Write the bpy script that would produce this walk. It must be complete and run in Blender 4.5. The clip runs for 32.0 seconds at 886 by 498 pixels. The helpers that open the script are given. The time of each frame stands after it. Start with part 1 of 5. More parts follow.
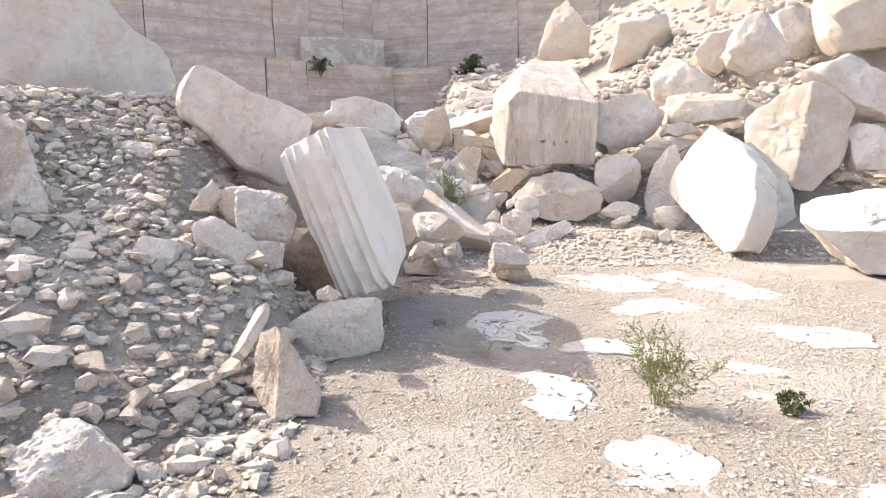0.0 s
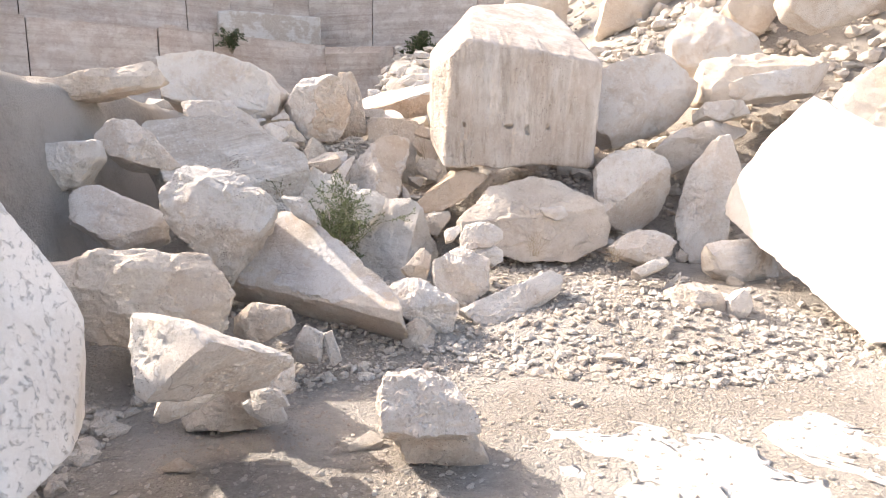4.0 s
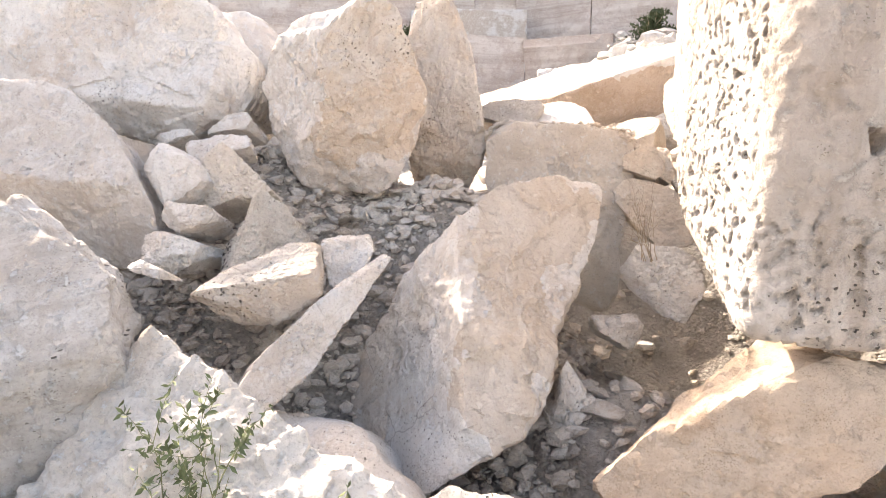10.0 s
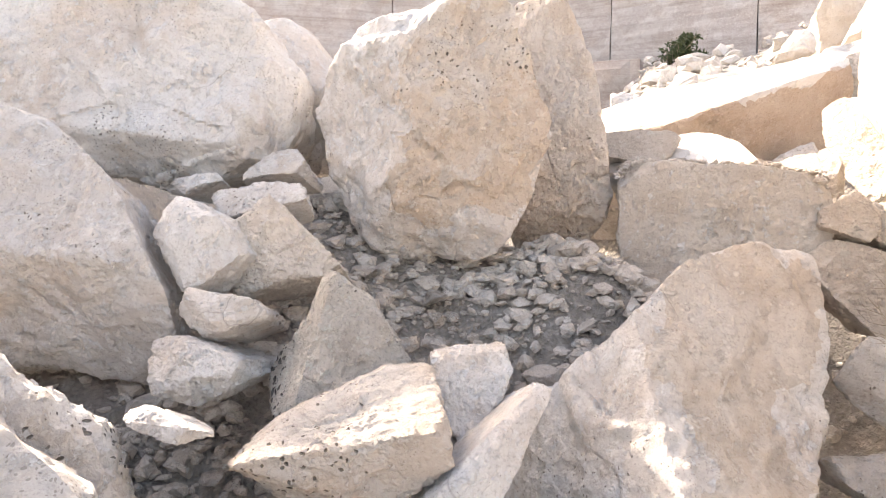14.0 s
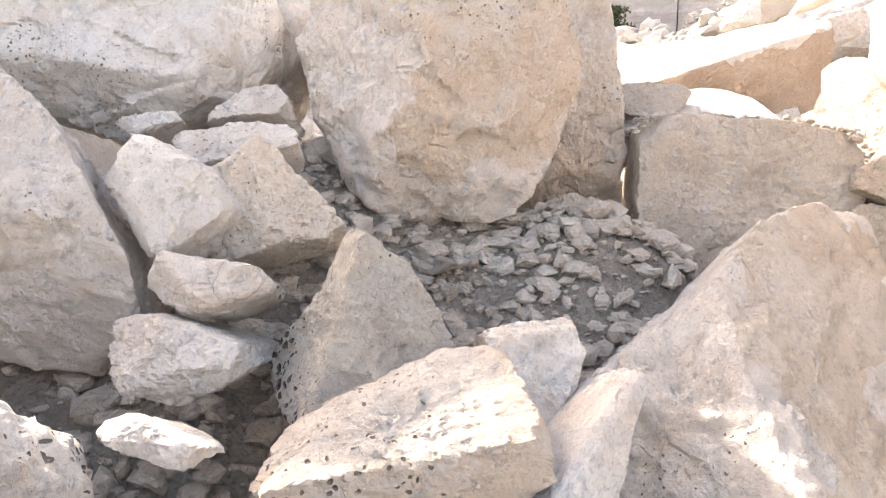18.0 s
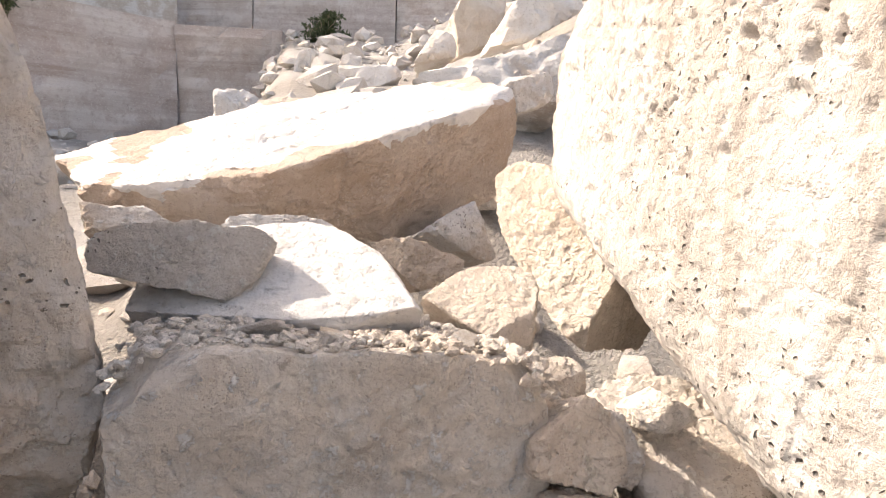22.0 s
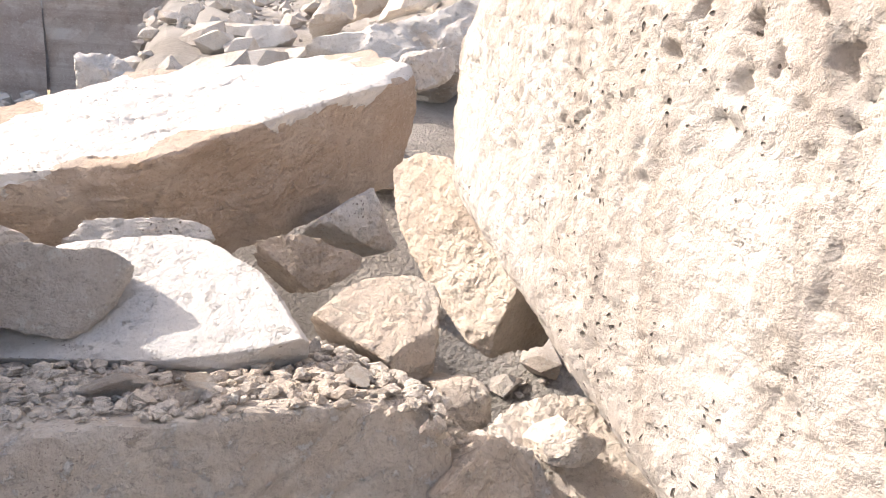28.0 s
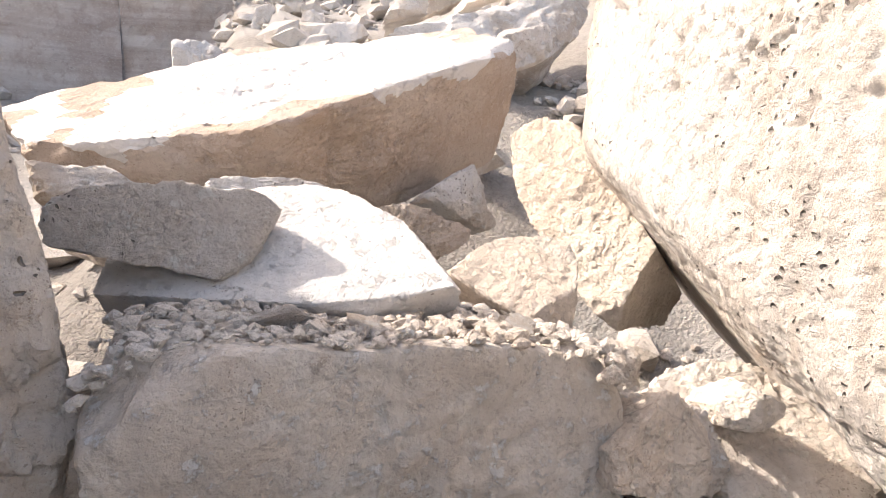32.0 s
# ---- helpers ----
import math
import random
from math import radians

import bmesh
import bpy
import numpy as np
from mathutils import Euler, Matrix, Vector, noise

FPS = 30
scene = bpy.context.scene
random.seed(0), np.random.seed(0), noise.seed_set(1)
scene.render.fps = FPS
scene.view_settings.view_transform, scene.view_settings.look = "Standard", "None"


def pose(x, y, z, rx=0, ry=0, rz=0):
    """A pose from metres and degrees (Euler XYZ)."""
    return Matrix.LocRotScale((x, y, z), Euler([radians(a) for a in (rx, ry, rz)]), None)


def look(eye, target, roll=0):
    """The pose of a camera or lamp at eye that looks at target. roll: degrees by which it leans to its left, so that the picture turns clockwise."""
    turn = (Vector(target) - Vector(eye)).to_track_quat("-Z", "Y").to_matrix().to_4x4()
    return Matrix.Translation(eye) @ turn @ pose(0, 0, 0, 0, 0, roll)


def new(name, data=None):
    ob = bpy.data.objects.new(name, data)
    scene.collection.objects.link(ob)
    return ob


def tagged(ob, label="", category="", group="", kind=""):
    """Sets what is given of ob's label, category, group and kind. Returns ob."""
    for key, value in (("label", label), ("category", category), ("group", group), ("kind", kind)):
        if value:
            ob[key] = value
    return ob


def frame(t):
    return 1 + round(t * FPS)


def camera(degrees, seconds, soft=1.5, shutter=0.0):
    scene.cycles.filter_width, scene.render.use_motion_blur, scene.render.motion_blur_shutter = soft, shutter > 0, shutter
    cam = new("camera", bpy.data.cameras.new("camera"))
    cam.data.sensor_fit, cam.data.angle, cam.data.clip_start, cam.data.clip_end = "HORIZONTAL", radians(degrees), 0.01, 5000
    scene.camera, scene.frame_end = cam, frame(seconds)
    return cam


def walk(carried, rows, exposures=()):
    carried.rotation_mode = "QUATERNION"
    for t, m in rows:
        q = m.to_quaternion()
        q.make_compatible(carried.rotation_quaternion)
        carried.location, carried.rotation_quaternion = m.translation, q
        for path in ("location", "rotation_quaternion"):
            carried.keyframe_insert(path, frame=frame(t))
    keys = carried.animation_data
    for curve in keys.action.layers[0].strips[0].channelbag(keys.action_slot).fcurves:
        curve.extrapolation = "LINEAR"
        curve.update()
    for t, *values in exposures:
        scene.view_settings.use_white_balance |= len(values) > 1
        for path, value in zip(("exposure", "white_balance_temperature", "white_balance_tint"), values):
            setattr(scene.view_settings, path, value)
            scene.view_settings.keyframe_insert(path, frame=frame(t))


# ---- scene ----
cam = camera(69.25, 32.0, 0.6)
# seconds, place in metres, turn in degrees
PATH = [
    (0.0, 0.004, 0.027, 1.548, 82.13, 0.94, 0.06),
    (0.5, -0.012, 0.740, 1.508, 82.11, 0.84, -0.35),
    (1.0, -0.042, 1.380, 1.512, 82.15, 0.81, -0.87),
    (1.5, 0.006, 2.067, 1.480, 82.06, 0.66, -1.32),
    (2.0, 0.082, 2.698, 1.473, 82.11, 0.54, -1.85),
    (2.5, 0.233, 3.332, 1.420, 82.24, 0.38, -2.58),
    (4.5, 0.924, 5.697, 1.526, 82.03, 0.47, -3.34),
    (5.0, 1.092, 6.285, 1.527, 82.08, 0.27, -3.52),
    (5.5, 1.214, 6.895, 1.546, 82.01, 0.14, -3.56),
    (6.0, 1.510, 7.469, 1.540, 81.90, 0.13, -2.23),
    (6.5, 1.668, 8.003, 1.536, 81.98, 0.08, 0.71),
    (7.0, 1.781, 8.544, 1.531, 82.11, 0.32, 9.41),
    (7.5, 1.642, 9.027, 1.500, 82.23, 0.23, 15.39),
    (8.0, 1.466, 9.524, 1.482, 82.18, 0.25, 17.04),
    (8.5, 1.142, 10.087, 1.444, 82.92, 0.16, 16.87),
    (9.0, 0.865, 10.449, 1.624, 83.12, 0.03, 16.62),
    (9.5, 0.886, 10.710, 1.711, 83.11, 0.04, 16.55),
    (10.0, 0.896, 10.890, 1.834, 83.28, 0.23, 16.21),
    (10.5, 0.747, 10.962, 1.952, 83.33, 0.03, 16.48),
    (11.0, 0.772, 11.044, 1.983, 83.46, 0.18, 16.73),
    (11.5, 0.741, 11.101, 1.991, 83.38, 0.36, 16.45),
    (12.0, 0.693, 11.157, 1.965, 83.25, 0.34, 16.29),
    (12.5, 0.699, 11.155, 1.996, 83.23, 0.35, 16.10),
    (13.0, 0.641, 11.275, 2.001, 83.04, 0.49, 15.88),
    (13.5, 0.504, 11.461, 2.057, 82.99, 0.24, 15.77),
    (14.0, 0.295, 11.584, 1.944, 85.62, 0.33, 16.80),
    (14.5, 0.343, 11.520, 1.849, 85.13, 0.33, 17.12),
    (16.5, 0.106, 11.547, 1.784, 83.54, -0.31, 10.46),
    (17.0, 0.057, 11.562, 1.815, 83.78, -0.32, 9.59),
    (17.5, -0.008, 11.609, 1.840, 83.50, -0.58, 10.26),
    (18.0, -0.033, 11.807, 1.890, 83.03, -0.71, 9.60),
    (18.5, -0.048, 11.902, 1.992, 82.81, -0.88, 3.62),
    (19.0, -0.026, 11.913, 2.008, 83.01, -0.98, 0.82),
    (19.5, 0.040, 11.894, 2.142, 83.18, -0.99, -4.12),
    (20.0, 0.152, 12.130, 2.102, 83.15, -1.06, -9.06),
    (20.5, 0.230, 12.543, 2.155, 83.08, -1.11, -10.76),
    (21.0, 0.202, 12.752, 2.358, 83.19, -1.50, -12.73),
    (21.5, 0.305, 12.960, 2.360, 83.32, -1.58, -13.27),
    (22.0, 0.481, 12.994, 2.331, 83.17, -1.59, -13.34),
    (22.5, 0.520, 12.999, 2.355, 82.52, -1.57, -14.34),
    (23.0, 0.567, 13.023, 2.430, 81.78, -1.56, -14.71),
    (23.5, 0.456, 13.121, 2.422, 81.79, -1.82, -15.60),
    (24.0, 0.469, 13.113, 2.418, 81.67, -1.78, -17.20),
    (24.5, 0.512, 13.122, 2.382, 81.61, -1.68, -18.05),
    (25.0, 0.538, 13.136, 2.368, 81.41, -1.58, -18.78),
    (25.5, 0.544, 13.145, 2.377, 81.27, -1.66, -20.65),
    (27.5, 0.484, 13.133, 2.405, 79.98, -2.13, -21.63),
    (28.0, 0.538, 13.129, 2.418, 79.89, -1.92, -21.87),
    (28.5, 0.535, 13.133, 2.443, 79.78, -2.05, -22.04),
    (29.0, 0.427, 13.170, 2.487, 79.73, -2.11, -22.62),
    (29.5, 0.360, 13.172, 2.437, 80.75, -2.12, -22.64),
    (30.0, 0.372, 13.176, 2.413, 80.35, -2.44, -22.83),
    (30.5, 0.301, 13.143, 2.445, 80.83, -2.68, -22.82),
    (31.0, 0.343, 13.179, 2.373, 80.34, -2.31, -21.60),
    (31.5, 0.370, 13.198, 2.314, 80.38, -2.05, -19.49),
    (32.0, 0.395, 13.227, 2.302, 80.44, -1.98, -17.27),
]
# seconds, stops, white balance
LIGHT = [(0.0, 1.47, 7500), (5.0, 1.76, 7700), (9.0, 2.27, 8000), (11.0, 2.17, 8000), (14.0, 2.2, 8000), (19.0, 2.3, 8000), (21.0, 1.72, 8000), (23.0, 1.3, 7300), (30.0, 1.27, 7200), (32.0, 1.45, 7300)]
walk(cam, [(t, pose(x, y, z, rx, ry, rz)) for t, x, y, z, rx, ry, rz in PATH], [(t, stops, kelvin, 14) for t, stops, kelvin in LIGHT])

# world, sun and exposure
SUN_ELEVATION, SUN_AZIMUTH = 38.0, -61.0
world = bpy.data.worlds.new("sky")
scene.world = world
world.use_nodes = True
sky = world.node_tree.nodes.new("ShaderNodeTexSky")
sky.sky_type, sky.sun_disc = "NISHITA", False
sky.dust_density, sky.ozone_density = 4.0, 0.0
sky.sun_elevation, sky.sun_rotation = radians(SUN_ELEVATION), radians(SUN_AZIMUTH)
world.node_tree.nodes["Background"].inputs["Strength"].default_value = 0.15
world.node_tree.links.new(sky.outputs["Color"], world.node_tree.nodes["Background"].inputs["Color"])
sun = new("sun", bpy.data.lights.new("sun", "SUN"))
sun.data.energy, sun.data.angle, sun.data.color = 2.6, radians(0.53), (1.0, 0.975, 0.945)
sun.matrix_world = look((0, 0, 30), (30 * math.sin(radians(-SUN_AZIMUTH)) * math.cos(radians(SUN_ELEVATION)),
                                     -30 * math.cos(radians(SUN_AZIMUTH)) * math.cos(radians(SUN_ELEVATION)),
                                     30 - 30 * math.sin(radians(SUN_ELEVATION))))


# materials
def mixed(nt, fac, a, b):
    n = nt.nodes.new("ShaderNodeMix")
    n.data_type = "RGBA"
    for socket, value in ((n.inputs[0], fac), (n.inputs[6], a), (n.inputs[7], b)):
        if isinstance(value, bpy.types.NodeSocket):
            nt.links.new(value, socket)
        else:
            socket.default_value = value if socket is n.inputs[0] else (*value, 1)
    return n.outputs[2]


def maths(nt, kind, a, b=0.0, clamp=False):
    n = nt.nodes.new("ShaderNodeMath")
    n.operation, n.use_clamp = kind, clamp
    for socket, value in zip(n.inputs, (a, b)):
        if isinstance(value, bpy.types.NodeSocket):
            nt.links.new(value, socket)
        else:
            socket.default_value = value
    return n.outputs[0]


def ramp(nt, value, low, high, a=0.0, b=1.0):
    n = nt.nodes.new("ShaderNodeMapRange")
    nt.links.new(value, n.inputs["Value"])
    for key, v in (("From Min", low), ("From Max", high), ("To Min", a), ("To Max", b)):
        n.inputs[key].default_value = v
    return n.outputs[0]


def spots(nt, where, scale, detail=4.0, rough=0.55, stretch=None, kind="ShaderNodeTexNoise"):
    if stretch:
        m = nt.nodes.new("ShaderNodeMapping")
        m.inputs["Scale"].default_value = stretch
        nt.links.new(where, m.inputs["Vector"])
        where = m.outputs[0]
    n = nt.nodes.new(kind)
    nt.links.new(where, n.inputs["Vector"])
    n.inputs["Scale"].default_value = scale
    if kind == "ShaderNodeTexNoise":
        n.inputs["Detail"].default_value, n.inputs["Roughness"].default_value = detail, rough
        return n.outputs[0]
    n.inputs["Randomness"].default_value = 1.0
    return n.outputs["Distance"]


def stone(name, base, light, dark, bands=None, band_amount=0.0, pits=0.3, pit_scale=75.0, grain=0.35, stain=0.55, pit_stretch=None, turn=(0, 0, 0), cracks=0.35):
    """Travertine: cream ground, dusty white areas, rusty stains, thin bands, grain, and small pits with their shade
    painted in.
    """
    base, light, dark = ([0.87 * c for c in colour] for colour in (base, light, dark))
    wear = min(0.55, stain)
    m = bpy.data.materials.new(name)
    m.use_nodes = True
    nt = m.node_tree
    shader = nt.nodes["Principled BSDF"]
    coord = nt.nodes.new("ShaderNodeTexCoord").outputs["Object"]
    info = nt.nodes.new("ShaderNodeObjectInfo")
    shift = nt.nodes.new("ShaderNodeVectorMath")
    shift.operation = "MULTIPLY_ADD"
    nt.links.new(coord, shift.inputs[0])
    shift.inputs[1].default_value = (1, 1, 1)
    spread = maths(nt, "MULTIPLY", info.outputs["Random"], 37.0)
    nt.links.new(spread, shift.inputs[2])
    where = shift.outputs[0]
    if any(turn):
        tilt = nt.nodes.new("ShaderNodeMapping")
        tilt.inputs["Rotation"].default_value = [radians(a) for a in turn]
        nt.links.new(where, tilt.inputs["Vector"])
        where = tilt.outputs[0]
    broad = spots(nt, where, 1.7, 5.0, 0.6)
    middle = spots(nt, where, 7.0, 6.0, 0.65)
    fine = spots(nt, where, 55.0, 6.0, 0.7)
    colour = mixed(nt, ramp(nt, broad, 0.46, 0.54), base, light)
    colour = mixed(nt, maths(nt, "MULTIPLY", ramp(nt, middle, 0.52, 0.7), stain, True), colour, dark)
    colour = mixed(nt, maths(nt, "MULTIPLY", ramp(nt, spots(nt, where, 13.0, 8.0, 0.8), 0.53, 0.57), 0.65, True), colour, light)
    height = maths(nt, "MULTIPLY", middle, min(0.55, 1.2 * stain + 0.03))
    if bands:
        lines = spots(nt, where, 1.0, 3.0, 0.6, bands)
        thin = spots(nt, where, 3.3, 3.0, 0.6, bands)
        amount = maths(nt, "MULTIPLY", maths(nt, "ADD", ramp(nt, lines, 0.42, 0.62, 0.0, 0.6), ramp(nt, thin, 0.5, 0.66, 0.0, 0.4)), band_amount, True)
        colour = mixed(nt, amount, colour, dark)
        height = maths(nt, "ADD", height, maths(nt, "MULTIPLY", lines, -0.5 * band_amount))
    speck = ramp(nt, spots(nt, where, 90.0, 5.0, 0.8), 0.54, 0.62)
    colour = mixed(nt, maths(nt, "MULTIPLY", speck, 0.55 * wear), colour, [0.5 * c for c in dark])
    crumbs = ramp(nt, spots(nt, where, 150.0, 4.0, 0.7), 0.52, 0.6)
    colour = mixed(nt, maths(nt, "MULTIPLY", crumbs, 0.22 * wear), colour, [0.7 * c for c in dark])
    flecks = ramp(nt, spots(nt, where, 24.0, 7.0, 0.8), 0.63, 0.66)
    colour = mixed(nt, maths(nt, "MULTIPLY", flecks, wear), colour, [0.62 * c for c in dark])
    scratch = ramp(nt, spots(nt, where, 30.0, 6.0, 0.75), 0.57, 0.61)
    colour = mixed(nt, maths(nt, "MULTIPLY", scratch, 1.3 * wear, True), colour, [min(0.72, 1.12 * c) for c in light])
    bent = nt.nodes.new("ShaderNodeTexNoise")
    nt.links.new(where, bent.inputs["Vector"])
    bent.inputs["Scale"].default_value, bent.inputs["Detail"].default_value = 3.0, 5.0
    path = nt.nodes.new("ShaderNodeVectorMath")
    path.operation = "MULTIPLY_ADD"
    nt.links.new(bent.outputs["Color"], path.inputs[0])
    path.inputs[1].default_value = (0.22, 0.22, 0.22)
    nt.links.new(where, path.inputs[2])
    split = nt.nodes.new("ShaderNodeTexVoronoi")
    split.feature = "DISTANCE_TO_EDGE"
    nt.links.new(path.outputs[0], split.inputs["Vector"])
    split.inputs["Scale"].default_value = 1.7
    gone = ramp(nt, spots(nt, where, 2.1, 3.0, 0.6), 0.56, 0.64)
    line = maths(nt, "MULTIPLY", maths(nt, "LESS_THAN", split.outputs["Distance"], 0.003), gone, True)
    colour = mixed(nt, maths(nt, "MULTIPLY", line, cracks), colour, [0.4 * c for c in dark])
    height = maths(nt, "ADD", height, maths(nt, "MULTIPLY", line, -0.5 * cracks))
    tint = nt.nodes.new("ShaderNodeHueSaturation")
    nt.links.new(colour, tint.inputs["Color"])
    nt.links.new(ramp(nt, info.outputs["Random"], 0.0, 1.0, 0.93, 1.05), tint.inputs["Value"])
    nt.links.new(ramp(nt, info.outputs["Random"], 0.0, 1.0, 0.85, 1.15), tint.inputs["Saturation"])
    colour = tint.outputs[0]
    if pits:
        fret = nt.nodes.new("ShaderNodeTexNoise")
        nt.links.new(where, fret.inputs["Vector"])
        fret.inputs["Scale"].default_value, fret.inputs["Detail"].default_value = 0.45 * pit_scale, 4.0
        ragged = nt.nodes.new("ShaderNodeVectorMath")
        ragged.operation = "MULTIPLY_ADD"
        nt.links.new(fret.outputs["Color"], ragged.inputs[0])
        ragged.inputs[1].default_value = [1.7 / pit_scale] * 3
        nt.links.new(where, ragged.inputs[2])
        where = ragged.outputs[0]
        # the shadow inside the finest pits is painted as dark colour
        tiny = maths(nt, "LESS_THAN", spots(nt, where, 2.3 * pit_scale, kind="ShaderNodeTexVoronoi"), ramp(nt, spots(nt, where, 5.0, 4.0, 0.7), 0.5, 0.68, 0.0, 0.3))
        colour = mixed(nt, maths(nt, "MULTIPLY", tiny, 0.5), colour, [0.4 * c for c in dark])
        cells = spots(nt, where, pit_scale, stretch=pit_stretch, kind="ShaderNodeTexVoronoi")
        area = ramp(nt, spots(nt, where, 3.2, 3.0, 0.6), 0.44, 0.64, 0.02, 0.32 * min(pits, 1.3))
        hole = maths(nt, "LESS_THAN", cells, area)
        # larger pits: inner shadow put into the colour, besides the bump below
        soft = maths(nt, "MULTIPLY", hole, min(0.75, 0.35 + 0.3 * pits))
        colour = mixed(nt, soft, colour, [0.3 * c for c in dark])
        sunk = maths(nt, "SUBTRACT", cells, area)
        height = maths(nt, "ADD", height, maths(nt, "MULTIPLY", maths(nt, "MINIMUM", sunk, 0.0), 5.0))
    height = maths(nt, "ADD", height, maths(nt, "MULTIPLY", fine, 1.6 * grain))
    height = maths(nt, "ADD", height, maths(nt, "MULTIPLY", scratch, 0.12))
    nt.links.new(colour, shader.inputs["Base Color"])
    shader.inputs["Roughness"].default_value = 0.92
    shader.inputs["Specular IOR Level"].default_value = 0.15
    bump = nt.nodes.new("ShaderNodeBump")
    bump.inputs["Strength"].default_value, bump.inputs["Distance"].default_value = 1.0, 0.026
    nt.links.new(height, bump.inputs["Height"])
    nt.links.new(bump.outputs[0], shader.inputs["Normal"])
    return m


PALE, CREAM, WHITE, RUST = (0.74, 0.68, 0.63), (0.71, 0.62, 0.54), (0.83, 0.8, 0.77), (0.57, 0.46, 0.37)
MAT = {
    "pale": stone("pale_travertine", PALE, WHITE, (0.58, 0.47, 0.38), pits=0.65, pit_scale=65.0),
    "cream": stone("cream_travertine", CREAM, (0.76, 0.69, 0.62), RUST, pits=0.6, pit_scale=65.0),
    "tan": stone("tan_travertine", (0.57, 0.46, 0.37), (0.66, 0.56, 0.47), (0.46, 0.34, 0.25), pits=0.35),
    "gold": stone("golden_travertine", (0.71, 0.62, 0.54), (0.77, 0.7, 0.63), (0.58, 0.49, 0.4), pits=0.25, grain=0.3),
    "porous": stone("porous_travertine", PALE, WHITE, (0.5, 0.42, 0.35), pits=0.9, pit_scale=60.0, grain=0.6),
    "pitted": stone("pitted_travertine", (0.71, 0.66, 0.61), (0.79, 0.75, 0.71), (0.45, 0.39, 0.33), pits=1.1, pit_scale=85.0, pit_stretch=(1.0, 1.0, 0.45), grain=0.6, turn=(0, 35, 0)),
    "striped": stone("striped_travertine", (0.66, 0.61, 0.56), WHITE, (0.5, 0.43, 0.37), (0.7, 0.7, 9.0), 0.8, pits=0.95, pit_scale=52.0, pit_stretch=(0.4, 1, 1.2), turn=(0, 14, 0)),
    "striated": stone("striated_travertine", (0.62, 0.54, 0.47), WHITE, (0.5, 0.42, 0.35), (0.8, 0.8, 10.0), 0.35, pits=0.4),
    "smooth": stone("sawn_travertine", cracks=0.0, base=(0.82, 0.79, 0.76), light=(0.88, 0.86, 0.84), dark=(0.74, 0.7, 0.66), pits=0.0, grain=0.06, stain=0.1),
    "chalk": stone("chalk_white_travertine", (0.78, 0.75, 0.72), (0.82, 0.8, 0.78), (0.55, 0.48, 0.42), pits=0.55, pit_scale=60.0, pit_stretch=(0.5, 1.0, 1.4), stain=0.2, grain=0.2, turn=(0, 20, 0), cracks=0.1),
    "drilled": stone("weathered_travertine", (0.68, 0.63, 0.6), (0.78, 0.75, 0.73), (0.5, 0.4, 0.3), pits=0.5, pit_scale=70.0),
    "split": stone("split_travertine", (0.68, 0.58, 0.49), (0.73, 0.67, 0.61), (0.58, 0.46, 0.36), pits=0.75, pit_scale=55.0),
    "brown": stone("streaked_travertine", (0.68, 0.59, 0.5), (0.74, 0.67, 0.6), (0.56, 0.43, 0.32), (3.5, 3.5, 0.5), 0.4, pits=0.15),
    "veined": stone("veined_travertine", (0.75, 0.68, 0.61), (0.83, 0.79, 0.74), (0.52, 0.45, 0.39), (2.0, 2.0, 2.6), 0.45, pits=0.3),
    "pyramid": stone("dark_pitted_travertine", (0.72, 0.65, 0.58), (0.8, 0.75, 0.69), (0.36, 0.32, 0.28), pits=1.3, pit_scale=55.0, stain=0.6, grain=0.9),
    "bslab": stone("white_topped_travertine", (0.62, 0.49, 0.39), (0.69, 0.58, 0.49), (0.48, 0.35, 0.25), pits=0.3, stain=0.5),
    "block": stone("streaked_block_travertine", (0.7, 0.64, 0.6), (0.79, 0.75, 0.72), (0.47, 0.4, 0.34), (5.0, 5.0, 0.16), 0.85, pits=0.75, pit_scale=48.0, stain=0.25),
    "wall": stone("banded_wall_travertine", (0.66, 0.57, 0.52), (0.78, 0.71, 0.66), (0.46, 0.36, 0.31), (0.12, 0.12, 2.6), 0.75, pits=0.1, pit_scale=9.0, grain=0.2),
    "rubble": stone("rubble_stone", (0.74, 0.65, 0.57), (0.84, 0.78, 0.72), (0.46, 0.37, 0.29), pits=0.2, grain=0.5),
}


def plain(name, colour, roughness=0.85, spread=0.12, scale=30.0, light=0.0):
    m = bpy.data.materials.new(name)
    m.use_nodes = True
    nt = m.node_tree
    shader = nt.nodes["Principled BSDF"]
    coord = nt.nodes.new("ShaderNodeTexCoord").outputs["Object"]
    tone = ramp(nt, spots(nt, coord, scale, 3.0), 0.3, 0.7)
    random_tone = nt.nodes.new("ShaderNodeNewGeometry").outputs["Random Per Island"]
    tone = maths(nt, "MULTIPLY", maths(nt, "ADD", tone, random_tone), 0.5)
    nt.links.new(mixed(nt, tone, [c * (1 - 2.2 * spread) for c in colour], [min(1, c * (1 + 2.2 * spread)) for c in colour]), shader.inputs["Base Color"])
    shader.inputs["Roughness"].default_value = roughness
    return m


LEAF = plain("leaf_green", (0.14, 0.17, 0.06), 0.6, 0.22)
LEAF_PALE = plain("leaf_grey_green", (0.13, 0.155, 0.07), 0.7, 0.25)
LEAF_DARK = plain("leaf_dark_green", (0.07, 0.09, 0.035), 0.6, 0.25)
TWIG = plain("dry_twig", (0.34, 0.28, 0.21), 0.9, 0.2)
STEM = plain("green_stem", (0.2, 0.2, 0.1), 0.8, 0.2)
CRACK = plain("crack_soil", (0.1, 0.08, 0.065), 1.0, 0.2)


